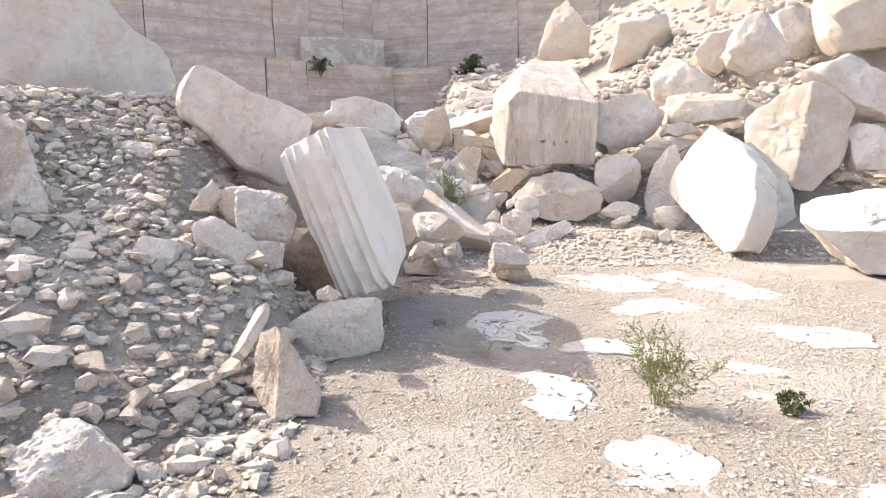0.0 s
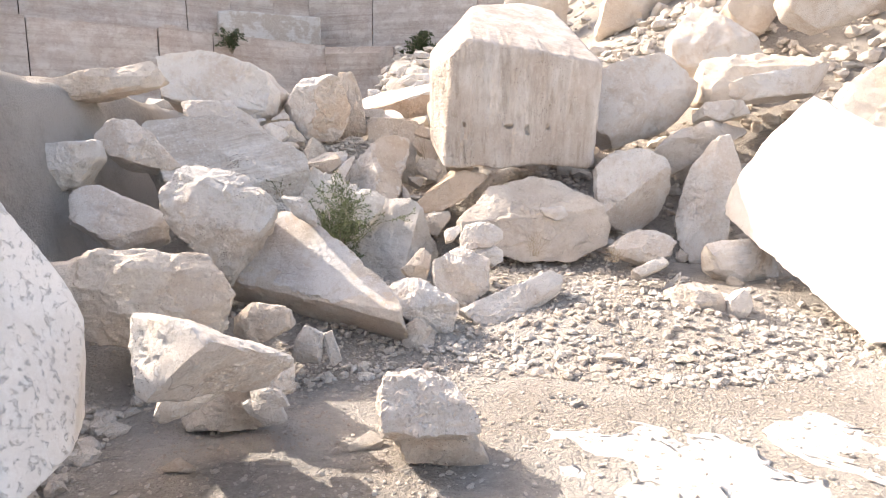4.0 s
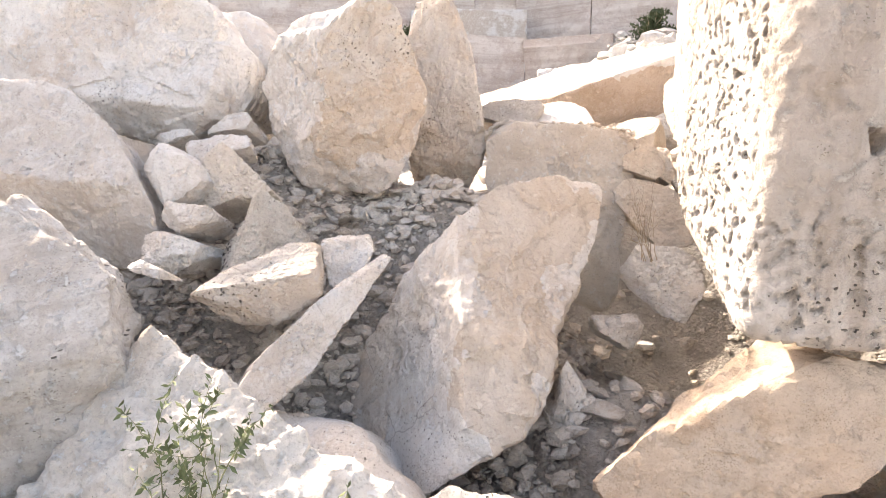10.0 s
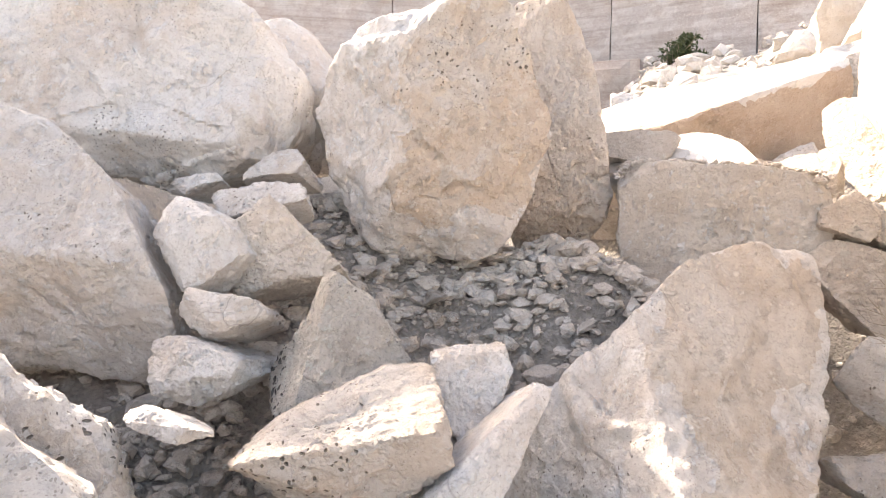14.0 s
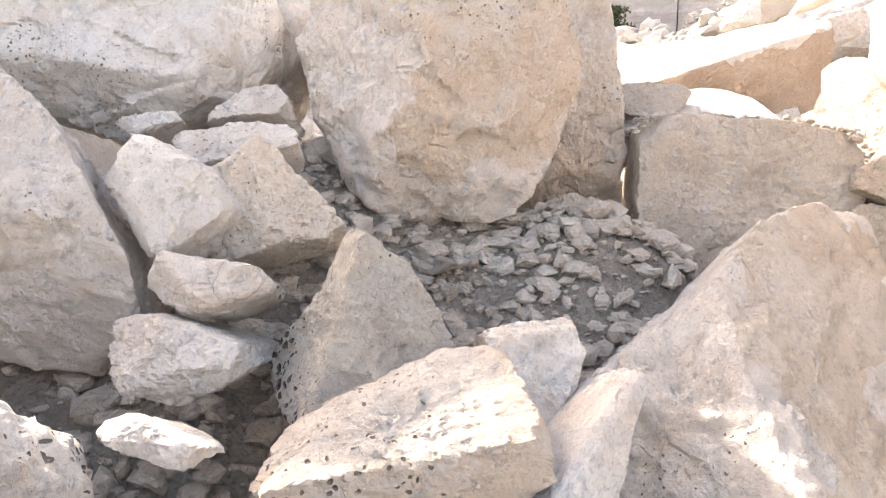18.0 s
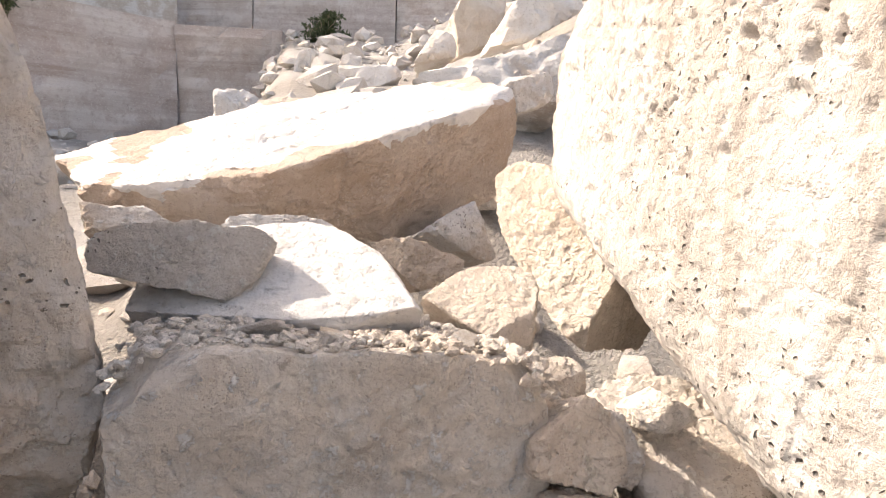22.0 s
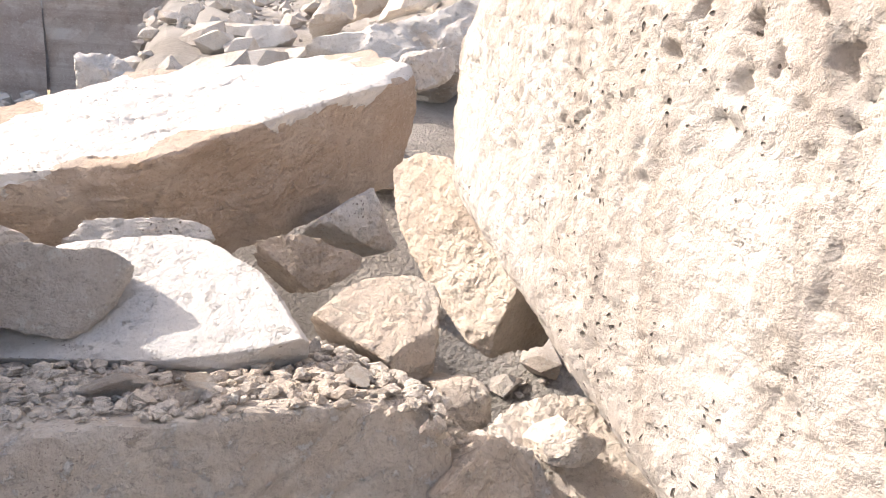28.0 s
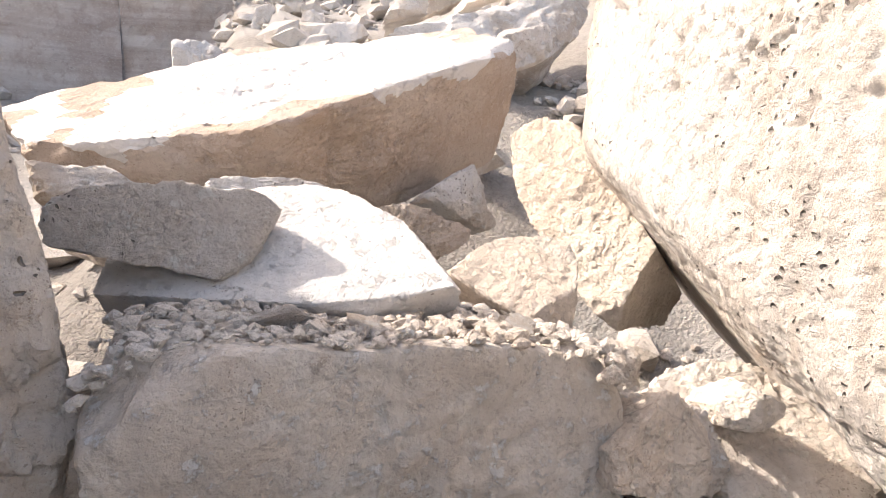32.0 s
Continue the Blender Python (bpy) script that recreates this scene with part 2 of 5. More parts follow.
def ground_material():
    m = bpy.data.materials.new("quarry_ground")
    m.use_nodes = True
    nt = m.node_tree
    shader = nt.nodes["Principled BSDF"]
    where = nt.nodes.new("ShaderNodeTexCoord").outputs["Object"]
    dust = ramp(nt, spots(nt, where, 0.55, 6.0, 0.62), 0.46, 0.6)
    grit = ramp(nt, spots(nt, where, 16.0, 8.0, 0.75), 0.35, 0.68)
    cells = spots(nt, where, 42.0, kind="ShaderNodeTexVoronoi")
    small = spots(nt, where, 120.0, kind="ShaderNodeTexVoronoi")
    colour = mixed(nt, grit, (0.38, 0.345, 0.31), (0.54, 0.5, 0.46))
    colour = mixed(nt, maths(nt, "MULTIPLY", dust, 0.75), colour, (0.64, 0.61, 0.58))
    colour = mixed(nt, maths(nt, "MULTIPLY", ramp(nt, cells, 0.1, 0.5, 1.0, 0.0), 0.35), colour, (0.66, 0.62, 0.58))
    nt.links.new(colour, shader.inputs["Base Color"])
    shader.inputs["Roughness"].default_value = 0.95
    shader.inputs["Specular IOR Level"].default_value = 0.1
    height = maths(nt, "ADD", maths(nt, "MULTIPLY", cells, -1.0), maths(nt, "MULTIPLY", small, -0.5))
    height = maths(nt, "ADD", height, maths(nt, "MULTIPLY", grit, 0.8))
    bump = nt.nodes.new("ShaderNodeBump")
    bump.inputs["Strength"].default_value, bump.inputs["Distance"].default_value = 1.0, 0.03
    nt.links.new(height, bump.inputs["Height"])
    nt.links.new(bump.outputs[0], shader.inputs["Normal"])
    return m


GROUND = ground_material()


# shapes
def lattice(i, j, k, seed):
    h = (i * 374761393 + j * 668265263 + k * 2147483647 + seed * 974634777) & 0xFFFFFFFF
    h = ((h ^ (h >> 13)) * 1274126177) & 0xFFFFFFFF
    return ((h ^ (h >> 16)) & 0xFFFF) / 32767.5 - 1.0


def value_noise(p, seed=0):
    """Smooth noise in -1..1 at the rows of p."""
    cell = np.floor(p).astype(np.int64)
    f = p - cell
    f = f * f * f * (f * (f * 6 - 15) + 10)
    total = 0.0
    for a in (0, 1):
        for b in (0, 1):
            for c in (0, 1):
                w = (f[:, 0] if a else 1 - f[:, 0]) * (f[:, 1] if b else 1 - f[:, 1]) * (f[:, 2] if c else 1 - f[:, 2])
                total = total + w * lattice(cell[:, 0] + a, cell[:, 1] + b, cell[:, 2] + c, seed)
    return total


def fractal(p, octaves=4, seed=0, gain=0.5):
    out, amp = 0.0, 1.0
    for n in range(octaves):
        out = out + amp * value_noise(p * 2.03 ** n + 17.3 * n, seed + n)
        amp *= gain
    return out


def cells_near(p, seed=0):
    """Distance to the nearest of scattered points, one to a cell, and that point's own number."""
    cell = np.floor(p).astype(np.int64)
    best, own = np.full(len(p), 9.0), np.zeros(len(p))
    for a in (-1, 0, 1):
        for b in (-1, 0, 1):
            for c in (-1, 0, 1):
                q = cell + (a, b, c)
                spot = np.stack([q[:, n] + 0.5 + 0.5 * lattice(q[:, 0], q[:, 1], q[:, 2], seed + n) for n in range(3)], 1)
                d = np.linalg.norm(p - spot, axis=1)
                own = np.where(d < best, lattice(q[:, 0], q[:, 1], q[:, 2], seed + 9), own)
                best = np.minimum(best, d)
    return best, own


def crease(p, seed=0):
    """Hollows of broken stone that meet in sharp ridges and clefts, about -1..1."""
    return np.maximum(value_noise(p, seed), value_noise(p + 5.7, seed + 1)) + np.minimum(value_noise(p * 1.3, seed + 2), value_noise(p * 1.3 + 8.1, seed + 3))


BALLS = {}


def ball(level):
    if level not in BALLS:
        bm = bmesh.new()
        bmesh.ops.create_icosphere(bm, subdivisions=level, radius=1.0)
        verts = np.array([v.co[:] for v in bm.verts])
        faces = np.array([[v.index for v in f.verts] for f in bm.faces], dtype=np.int32)
        bm.free()
        BALLS[level] = (verts / np.linalg.norm(verts, axis=1)[:, None], faces)
    return BALLS[level]


def mesh_of(name, verts, faces, material, smooth=True):
    me = bpy.data.meshes.new(name)
    verts, faces = np.asarray(verts, dtype=np.float32), np.asarray(faces, dtype=np.int32)
    sides = faces.shape[1]
    me.vertices.add(len(verts))
    me.vertices.foreach_set("co", verts.ravel())
    me.loops.add(faces.size)
    me.loops.foreach_set("vertex_index", faces.ravel())
    me.polygons.add(len(faces))
    me.polygons.foreach_set("loop_start", np.arange(0, faces.size, sides, dtype=np.int32))
    me.polygons.foreach_set("use_smooth", np.full(len(faces), smooth))
    me.materials.append(material)
    me.update(calc_edges=True)
    return me


def solid(normals, offsets, level, sharp, rng, rough, chips=10, seed=0, focus=(0, 0, 0)):
    """A rock: the body inside the planes, seen from its middle, with worn edges, chipped corners and a broken surface."""
    ico, faces = ball(level)
    normals, offsets = np.asarray(normals, float), np.maximum(np.asarray(offsets, float), 0.01)

    def reach(d, n, o, p):
        m = np.maximum(d @ n.T / o, 1e-6)
        top = m.max(1)
        return 1.0 / (top * ((m / top[:, None]) ** p).sum(1) ** (1.0 / p))

    coarse = ball(4)[0]
    body = coarse * reach(coarse, normals, offsets, 60)[:, None]
    size = np.ptp(body, axis=0)
    extra = rng.normal(size=(chips, 3))
    extra /= np.linalg.norm(extra, axis=1)[:, None]
    support = (body @ extra.T).max(0) * (rng.uniform(0.91, 0.985, chips) if rough >= 0.9 else rng.uniform(0.96, 0.995, chips))
    normals, offsets = np.vstack([normals, extra]), np.r_[offsets, support]
    d = ico * (0.35 * size.mean() + 0.65 * size)
    d = d / np.linalg.norm(d, axis=1)[:, None] + focus
    d /= np.linalg.norm(d, axis=1)[:, None]
    r = reach(d, normals, offsets, sharp)
    p = d * r[:, None]
    span = float(np.cbrt(np.prod(size)))
    lumps = fractal(p / span * 2.2 + seed, 3, seed)
    warp = p / span + 0.05 * np.stack([value_noise(p / span * 7 + n, seed + n) for n in range(3)], 1)
    _, plates = cells_near(warp * 4.5 + seed, seed + 5)
    _, flakes = cells_near(warp * 11.0 + seed, seed + 6)
    fine = fractal(p / span * 26 + 5.1 * seed, 3, seed + 40, 0.7)
    broken = 0.034 * crease(warp * 2.4, seed + 60) + 0.018 * crease(warp * 5.3 + 9, seed + 64) + (0.009 * crease(warp * 13.0 + 4, seed + 68) if level > 5 else 0)
    p = p + d * (rough * span * (0.008 * lumps + 0.009 * plates + 0.006 * flakes + broken) + rough * min(span, 0.42) * 0.014 * fine)[:, None]
    return p, faces


ROCKS = []


def rock(name, label, material, at, yaw, lean, depth, edges, facets=(), level=6, rough=1.0, skin=None, cuts=()):
    """A broken rock whose broad face is turned by yaw and leans back. edges: the direction in degrees and the distance of each side of that face.
    facets: extra breaks, by direction, slope towards the face and their share of the rock's reach. cuts: breaks by their normal and a place on them, in the world."""
    seed = len(ROCKS) + 1
    rng = np.random.default_rng(seed)
    half = depth / 2
    normals, offsets = [(0, -1, 0), (0, 1, 0)], [half, half]
    reach = max(e for _, e in edges)
    for a, e in edges:
        a, s = radians(a), radians(-7)
        normals.append((math.cos(a) * math.cos(s), -math.sin(s), math.sin(a) * math.cos(s)))
        offsets.append(e * math.cos(s) + half * math.sin(s))
        s, worn = radians(rng.uniform(30, 62)), rng.uniform()
        bite = rng.uniform(0.08, 0.24) if worn < 0.3 else rng.uniform(0.005, 0.02)
        normals.append((math.cos(a) * math.cos(s), -math.sin(s), math.sin(a) * math.cos(s)))
        offsets.append((e - bite * reach * (1.0 if rough >= 0.9 else 0.25)) * math.cos(s) + half * math.sin(s))
    for a, s, share in facets:
        far = max(e / max(0.2, math.cos(radians(a - b))) if math.cos(radians(a - b)) > 0.85 else 0 for b, e in edges) or reach
        a, s = radians(a), radians(s)
        normals.append((math.cos(a) * math.cos(s), -math.sin(s), math.sin(a) * math.cos(s)))
        offsets.append(share * far * math.cos(s) + half * math.sin(s))
    turn = np.array(pose(*at, -lean, 0, yaw))[:3, :3]
    for n, p in cuts:
        normals.append(tuple(turn.T @ np.array(n)))
        offsets.append(float(np.dot(n, np.array(p) - at)))
    for n in range(3 if rough >= 0.9 and lean <= 25 else 0):
        a, s, share = rng.uniform(0, 2 * math.pi) if n else radians(rng.uniform(-125, -55)), radians(rng.uniform(48, 70)), rng.uniform(0.05, 0.5)
        normals.append((math.cos(a) * math.cos(s), -math.sin(s), math.sin(a) * math.cos(s)))
        offsets.append(share * reach * math.cos(s) + half * math.sin(s))
    verts, faces = solid(normals, offsets, level, 160, rng, rough, 9, seed)
    wander = 0.09 * np.cbrt(np.prod(np.ptp(verts, axis=0))) * np.stack([fractal(verts * 4.0 + 7 * k, 4, seed + k, 0.6) for k in range(3)], 1)
    on = ((verts + wander) @ np.array(normals).T / np.maximum(offsets, 0.01)).argmax(1) == 0
    if skin:
        span = float(np.cbrt(np.prod(np.ptp(verts, axis=0))))
        verts = verts + (0.013 * span * (crease(verts / span * 4.1, seed) + 0.5 * crease(verts / span * 11.0, seed + 5)) * ~on)[:, None] * verts / np.linalg.norm(verts, axis=1)[:, None]
    ob = new(name, mesh_of(name, verts, faces, MAT[material]))
    if skin:
        ob.data.materials.append(MAT[skin])
        ob.data.polygons.foreach_set("material_index", on[faces].all(1).astype(np.int32))
    ob.data.set_sharp_from_angle(angle=radians(27))
    ob.matrix_world = pose(*at, -lean, 0, yaw)
    ROCKS.append(ob)
    return tagged(ob, label, "rock" if name == "stone" else name.replace("_", " "), "rocks of the quarry pile")


def height(x, y):
    """The ground: a flat quarry floor, a rubble slope to the left, and a talus that climbs to the quarry walls."""
    x, y = np.asarray(x, float), np.asarray(y, float)

    def rise(v, a, b):
        k = np.clip((v - a) / (b - a), 0, 1)
        return k * k * (3 - 2 * k)

    toe = 9.5 + 0.25 * np.sin(x * 1.7) - 0.9 * rise(x, 5, 8) - 0.6 * rise(-x, 0, 1.0)
    up = y - toe
    back = 0.22 * np.clip(up, 0, 1.2) + 0.45 * np.clip(up - 2.6, 0, 2.3) + 0.1 * np.clip(up - 4.9, 0, 15)
    back = back + 0.62 * np.exp(-((x + 0.2) ** 2 + (y - 13.8) ** 2) / 0.7) - 1.4 * np.exp(-((x - 1.15) ** 2 + (y - 14.6) ** 2) / 0.42) + 0.45 * np.exp(-((x + 1.4) ** 2 + (y - 13.4) ** 2) / 0.8) - 1.0 * np.exp(-((x - 0.15) ** 2 + (y - 14.45) ** 2) / 0.14) - 0.9 * np.exp(-((x - 0.1) ** 2 + (y - 14.9) ** 2) / 0.3) + 0.4 * np.exp(-((x - 0.28) ** 2 + (y - 13.7) ** 2) / 0.12) + 0.34 * np.exp(-((x - 0.88) ** 2 + (y - 13.05) ** 2) / 0.14) - 0.6 * np.exp(-((x - 0.75) ** 2 + (y - 14.85) ** 2) / 0.25)
    back = back + rise(y, 11, 17) * (0.5 * np.clip(x - 2.8, 0, 9)) + rise(x, -0.6, 0.5) * (0.75 * rise(y, 15.2, 17) + 0.14 * np.clip(y - 15.5, 0, 14))
    left = np.clip(0.45 * (-x - 0.95) + 0.35 * (y - 4.0), 0, 2.3) * rise(-x, 0.95, 1.5) * (1 - rise(y, 5.2, 6.3) * (1 - rise(-x, 1.8, 2.7)))
    far = rise(-x, 6, 14) * 1.5
    z = np.maximum(back, left) + far * rise(y, 3, 8)
    flat = np.stack([np.ravel(x), np.ravel(y), np.zeros(x.size)], 1)
    near = np.clip(np.ravel(z) * 2.0, 0, 1)
    bumps = (0.012 + 0.06 * near) * fractal(flat * 0.9, 3, 3) + (0.008 + 0.025 * near) * fractal(flat * 4.0, 2, 8)
    return z + bumps.reshape(z.shape)


# the setting
def axis(fine_from, fine_to, step, reach):
    fine = np.arange(fine_from, fine_to + 1e-6, step)
    out = step * 1.25 ** np.arange(1, 60)
    out = np.cumsum(out)
    out = out[out < reach]
    return np.r_[fine_from - out[::-1], fine, fine_to + out]


gx, gy = axis(-6, 9, 0.09, 400), axis(-1, 16, 0.09, 400)
mx, my = np.meshgrid(gx, gy)
mz = height(mx, my)
index = np.arange(mx.size).reshape(mx.shape)
quads = np.stack([index[:-1, :-1], index[:-1, 1:], index[1:, 1:], index[1:, :-1]], -1).reshape(-1, 4)
tagged(new("ground", mesh_of("ground", np.stack([mx.ravel(), my.ravel(), mz.ravel()], 1), quads, GROUND)),
       "dusty pale quarry floor of crushed stone", "ground", kind="structure")


def panel_mesh(width, tall, deep, seed, rough):
    """A sawn wall panel: an uneven front, flat sides, with its lower front corner at the origin."""
    nu, nv = max(4, int(width / 0.22)), max(4, int(tall / 0.22))
    u, v = np.meshgrid(np.linspace(0, width, nu), np.linspace(0, tall, nv))
    p = np.stack([u.ravel(), np.zeros(u.size), v.ravel()], 1)
    p[:, 1] = rough * (fractal(p * 0.5 + seed, 3, seed) * 0.10 + fractal(p * (2.0, 2.0, 7.0) + seed, 2, seed + 3) * 0.03)
    back = p.copy()
    back[:, 1] = deep
    index = np.arange(u.size).reshape(u.shape)
    front = np.stack([index[:-1, :-1], index[:-1, 1:], index[1:, 1:], index[1:, :-1]], -1).reshape(-1, 4)
    rim = np.r_[index[0, :], index[1:, -1], index[-1, -2::-1], index[-2:0:-1, 0]]
    sides = np.stack([rim, np.roll(rim, -1), np.roll(rim, -1) + u.size, rim + u.size], 1)[:, ::-1]
    return mesh_of("panel", np.vstack([p, back]), np.vstack([front, sides, (front + u.size)[:, ::-1]]), MAT["wall"], smooth=False)


def wall(name, label, start, towards, cuts, low, top, deep, rough=1.0, gap=0.035):
    """A quarried face from start along towards, sawn into panels at the given distances."""
    base = tagged(new(name), label, "quarry wall", kind="structure")
    yaw = math.degrees(math.atan2(towards[1], towards[0]))
    base.matrix_world = pose(start[0], start[1], low, 0, 0, yaw)
    for n, (a, b) in enumerate(zip(cuts, cuts[1:])):
        ob = new("panel", panel_mesh(b - a - gap, top - low - 0.02 * (n % 3), deep, 11 * n + len(name), rough))
        ob.parent = base
        ob.location = (a + gap / 2, 0.05 * ((n * 7) % 3 - 1), 0)
    return base


LEFT = (0.84, 0.54)
wall("wall_left", "banded grey-brown travertine quarry wall with saw seams", (-4.0 - 30 * LEFT[0], 39 - 30 * LEFT[1]), LEFT,
     (0, 8, 17.6, 24.0, 26.0, 28.1, 30), 3.5, 17, 2.0)
wall("wall_right", "pale banded travertine quarry wall with drill seams", (-4.0, 39.0), (0.97, -0.25), (0, 3.3, 8.5, 12.9, 19, 27, 36), 3.5, 17, 2.0)
wall("ledge", "lower sawn travertine bench below the wall", (-2.3 - 26 * LEFT[0], 30.5 - 26 * LEFT[1]), LEFT,
     (0, 9, 16.4, 20.05, 21.8, 26), 1.8, 5.85, 9.0, 0.8)
wall("ledge_block", "pale protruding bench block with broken top", (-2.25, 30.55), (0.99, -0.12), (0, 2.6), 1.8, 5.75, 7.5, 1.6)
for corner, side, size in (((-40, -30), (1, 0), 90), ((50, -30), (0, 1), 60), ((-40, 20), (0, -1), 50)):
    wall("wall_far", "distant pale quarry face behind the path", corner, side, np.linspace(0, size, 7), -0.2, 5.0, 2.0)


def block(name, label, material, at, yaw, size, bow=0.02, category="stone block"):
    """A sawn stone block standing at its base."""
    w, d, h = (s / 2 for s in size)
    normals = [(1, 0, 0), (-1, 0, 0), (0, 1, 0), (0, -1, 0), (0, 0, 1), (0, 0, -1)]
    verts, faces = solid(normals, [w, w, d, d, h, h], 6, 70, np.random.default_rng(5), bow * 10, 4, 3)
    ob = new(name, mesh_of(name, verts + (0, 0, h), faces, MAT[material]))
    ob.matrix_world = pose(*at, 0, 0, yaw)
    return tagged(ob, label, category)


block("cut_block", "pale sawn travertine block standing on the bench", "striated", (-5.6, 36.9, 5.85), 20, (4.6, 1.4, 2.4))


# the balanced block, whose side is eaten by pits
def balanced_block():
    centre = np.array((2.0, 13.6, 2.3))
    planes = [((0, -0.98, -0.2), (1.95, 12.47, 1.87)), ((-0.96, -0.27, 0), (1.18, 12.52, 2.2)), ((-1, 0.04, 0), (1.07, 13.7, 2.4)),
              ((1, 0.1, 0), (2.93, 12.6, 2.0)), ((0, 0.12, -1), (2.0, 12.7, 1.42)), ((-0.67, 0.30, -0.67), (1.08, 13.87, 2.05)), ((-0.5, 0.45, 0.74), (1.1, 14.45, 2.64)),
              ((0.16, -0.45, 0.87), (1.9, 12.55, 2.86)), ((-0.75, -0.2, 0.62), (1.1, 13.0, 2.66)), ((0, 1, 0.1), (2.0, 14.85, 2.5)),
              ((0.3, 0.2, 0.9), (2.2, 14.0, 3.75)), ((-0.8, 0.55, 0), (1.12, 14.5, 2.4))]
    normals = np.array([n for n, _ in planes], float)
    normals /= np.linalg.norm(normals, axis=1)[:, None]
    offsets = [(np.array(p) - centre) @ n for n, (_, p) in zip(normals, planes)]
    verts, faces = solid(normals, offsets, 8, 60, np.random.default_rng(2), 0.14, 0, 4, (-0.8, -0.15, 0.0))
    d = verts / np.linalg.norm(verts, axis=1)[:, None]
    side = np.clip((1.55 - (verts[:, 0] + centre[0])) / 0.35, 0, 1)
    patch = np.clip(0.42 + 1.5 * fractal(verts * 2.4, 3, 31), 0, 1)
    bent = verts + 0.03 * np.stack([fractal(verts * 16 + 3 * n, 2, 90 + n) for n in range(3)], 1)
    deep = 0.0
    for scale, wide, sink in ((13.0, 0.23, 0.06), (24.0, 0.32, 0.042), (50.0, 0.4, 0.02)):
        near, own = cells_near(bent * scale * (1, 1, 1.15), int(scale))
        hole = np.clip(1 - near / (wide * (0.75 + 0.45 * own)), 0, 1) * (own > (0.1 if scale < 20 else -0.1))
        deep = deep + sink * np.sqrt(hole) * np.clip(patch + (0.12 if scale > 20 else 0.0), 0, 1)
    grain = 0.004 * fractal(verts * 45, 3, 55) + 0.010 * fractal(verts * 5, 3, 60)
    front = np.clip((12.75 - (verts[:, 1] + centre[1])) / 0.15, 0, 1)
    streak = value_noise(verts * (9, 1, 0.7), 71) + 0.6 * value_noise(verts * (23, 1, 1.4), 72)
    verts[:, 1] += 0.014 * front * streak
    for x, z, wide, tall, sink in ((1.92, 1.88, 0.045, 0.025, 0.07), (2.12, 1.82, 0.02, 0.05, 0.08), (2.36, 1.87, 0.022, 0.035, 0.06), (1.40, 1.9, 0.016, 0.026, 0.05), (1.48, 1.58, 0.014, 0.018, 0.04)):
        ragged = 0.6 * fractal(verts * 40, 2, 81)
        gone = np.hypot((verts[:, 0] + centre[0] - x) / wide, (verts[:, 2] + centre[2] - z) / tall) + ragged < 1
        verts[:, 1] += sink * front * gone
    verts[:, 2] += 0.03 * np.clip((1.62 - (verts[:, 2] + centre[2])) / 0.15, 0, 1) * value_noise(verts * (5, 5, 1), 75)
    verts = verts + d * ((grain - deep) * (0.25 + 0.75 * side))[:, None]
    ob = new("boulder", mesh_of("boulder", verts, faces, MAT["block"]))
    ob.location = centre
    return tagged(ob, "huge block balanced on boulders, streaked front, pitted sunlit side", "boulder", "rocks of the quarry pile")


balanced_block()

# the rocks of the pile
rock("boulder", "huge pale overhanging travertine boulder above the rubble", "pale", (-4.68, 8.63, 2.68), 18, 8, 1.4, [(-121, 0.543), (-104, 0.594), (-64, 0.91), (-25, 1.133), (16, 1.111), (48, 0.865), (90, 0.983), (177, 1.554)], cuts=[], level=6, rough=0.85)
rock("boulder", "tall pale slab boulder with striated side", "striated", (-3.56, 5.06, 1.23), 25, 12, 0.7, [(-180, 0.39), (-98, 0.79), (-53, 0.85), (1, 0.44), (9, 0.42), (16, 0.45), (39, 0.63), (74, 0.82)])
rock("slab", "long cream slab lying tilted on the pile", "pale", (-2.32, 7.37, 1.92), 35, 4, 0.5, [(-162, 0.526), (-136, 0.345), (-118, 0.392), (-55, 0.755), (-24, 0.733), (67, 0.448), (68, 0.452), (151, 0.733)], cuts=[], level=6, rough=0.85)
rock("leaning_slab", "sawn pale slab leaning on edge, smooth face", "smooth", (-0.95, 6.33, 1.11), 86, 18, 0.48, [(-175, 0.792), (-169, 0.758), (-165, 0.76), (-85, 0.814), (-84, 0.816), (8, 1.308), (29, 1.127), (92, 0.735), (94, 0.75), (168, 0.921)], cuts=[], level=7, rough=0.3)
rock("boulder", "pale rounded boulder with fluted face on the quarry floor", "pale", (-0.89, 5.25, 0.09), 8, 8, 0.45, [(-161, 0.368), (-144, 0.346), (-118, 0.381), (-63, 0.372), (-21, 0.363), (2, 0.387), (83, 0.365), (97, 0.339), (125, 0.358)], cuts=[((0.1, -0.62, 0.78), (-0.77, 5.07, 0.32)), ((0.7, -0.7, 0.1), (-0.68, 5.04, 0.04))], level=6, rough=0.85)
rock("boulder", "cream pointed boulder at the foot of the rubble", "cream", (-1.05, 3.99, 0.22), 5, 12, 0.4, [(-132, 0.22), (-88, 0.256), (-17, 0.292), (30, 0.163), (34, 0.167), (105, 0.29), (163, 0.206), (179, 0.207)], cuts=[((-0.61, -0.76, 0.2), (-1.03, 3.81, 0.31))], level=7, rough=0.85)
rock("boulder", "broad grey-white boulder on the gravel", "pale", (-1.89, 3.14, 0.04), 10, 25, 0.6, [(-173, 0.369), (-96, 0.197), (-62, 0.258), (-21, 0.33), (46, 0.202), (79, 0.223), (133, 0.235), (143, 0.249)], cuts=[((-0.2, -0.69, 0.69), (-1.82, 2.9, 0.21))], level=6, rough=0.85)
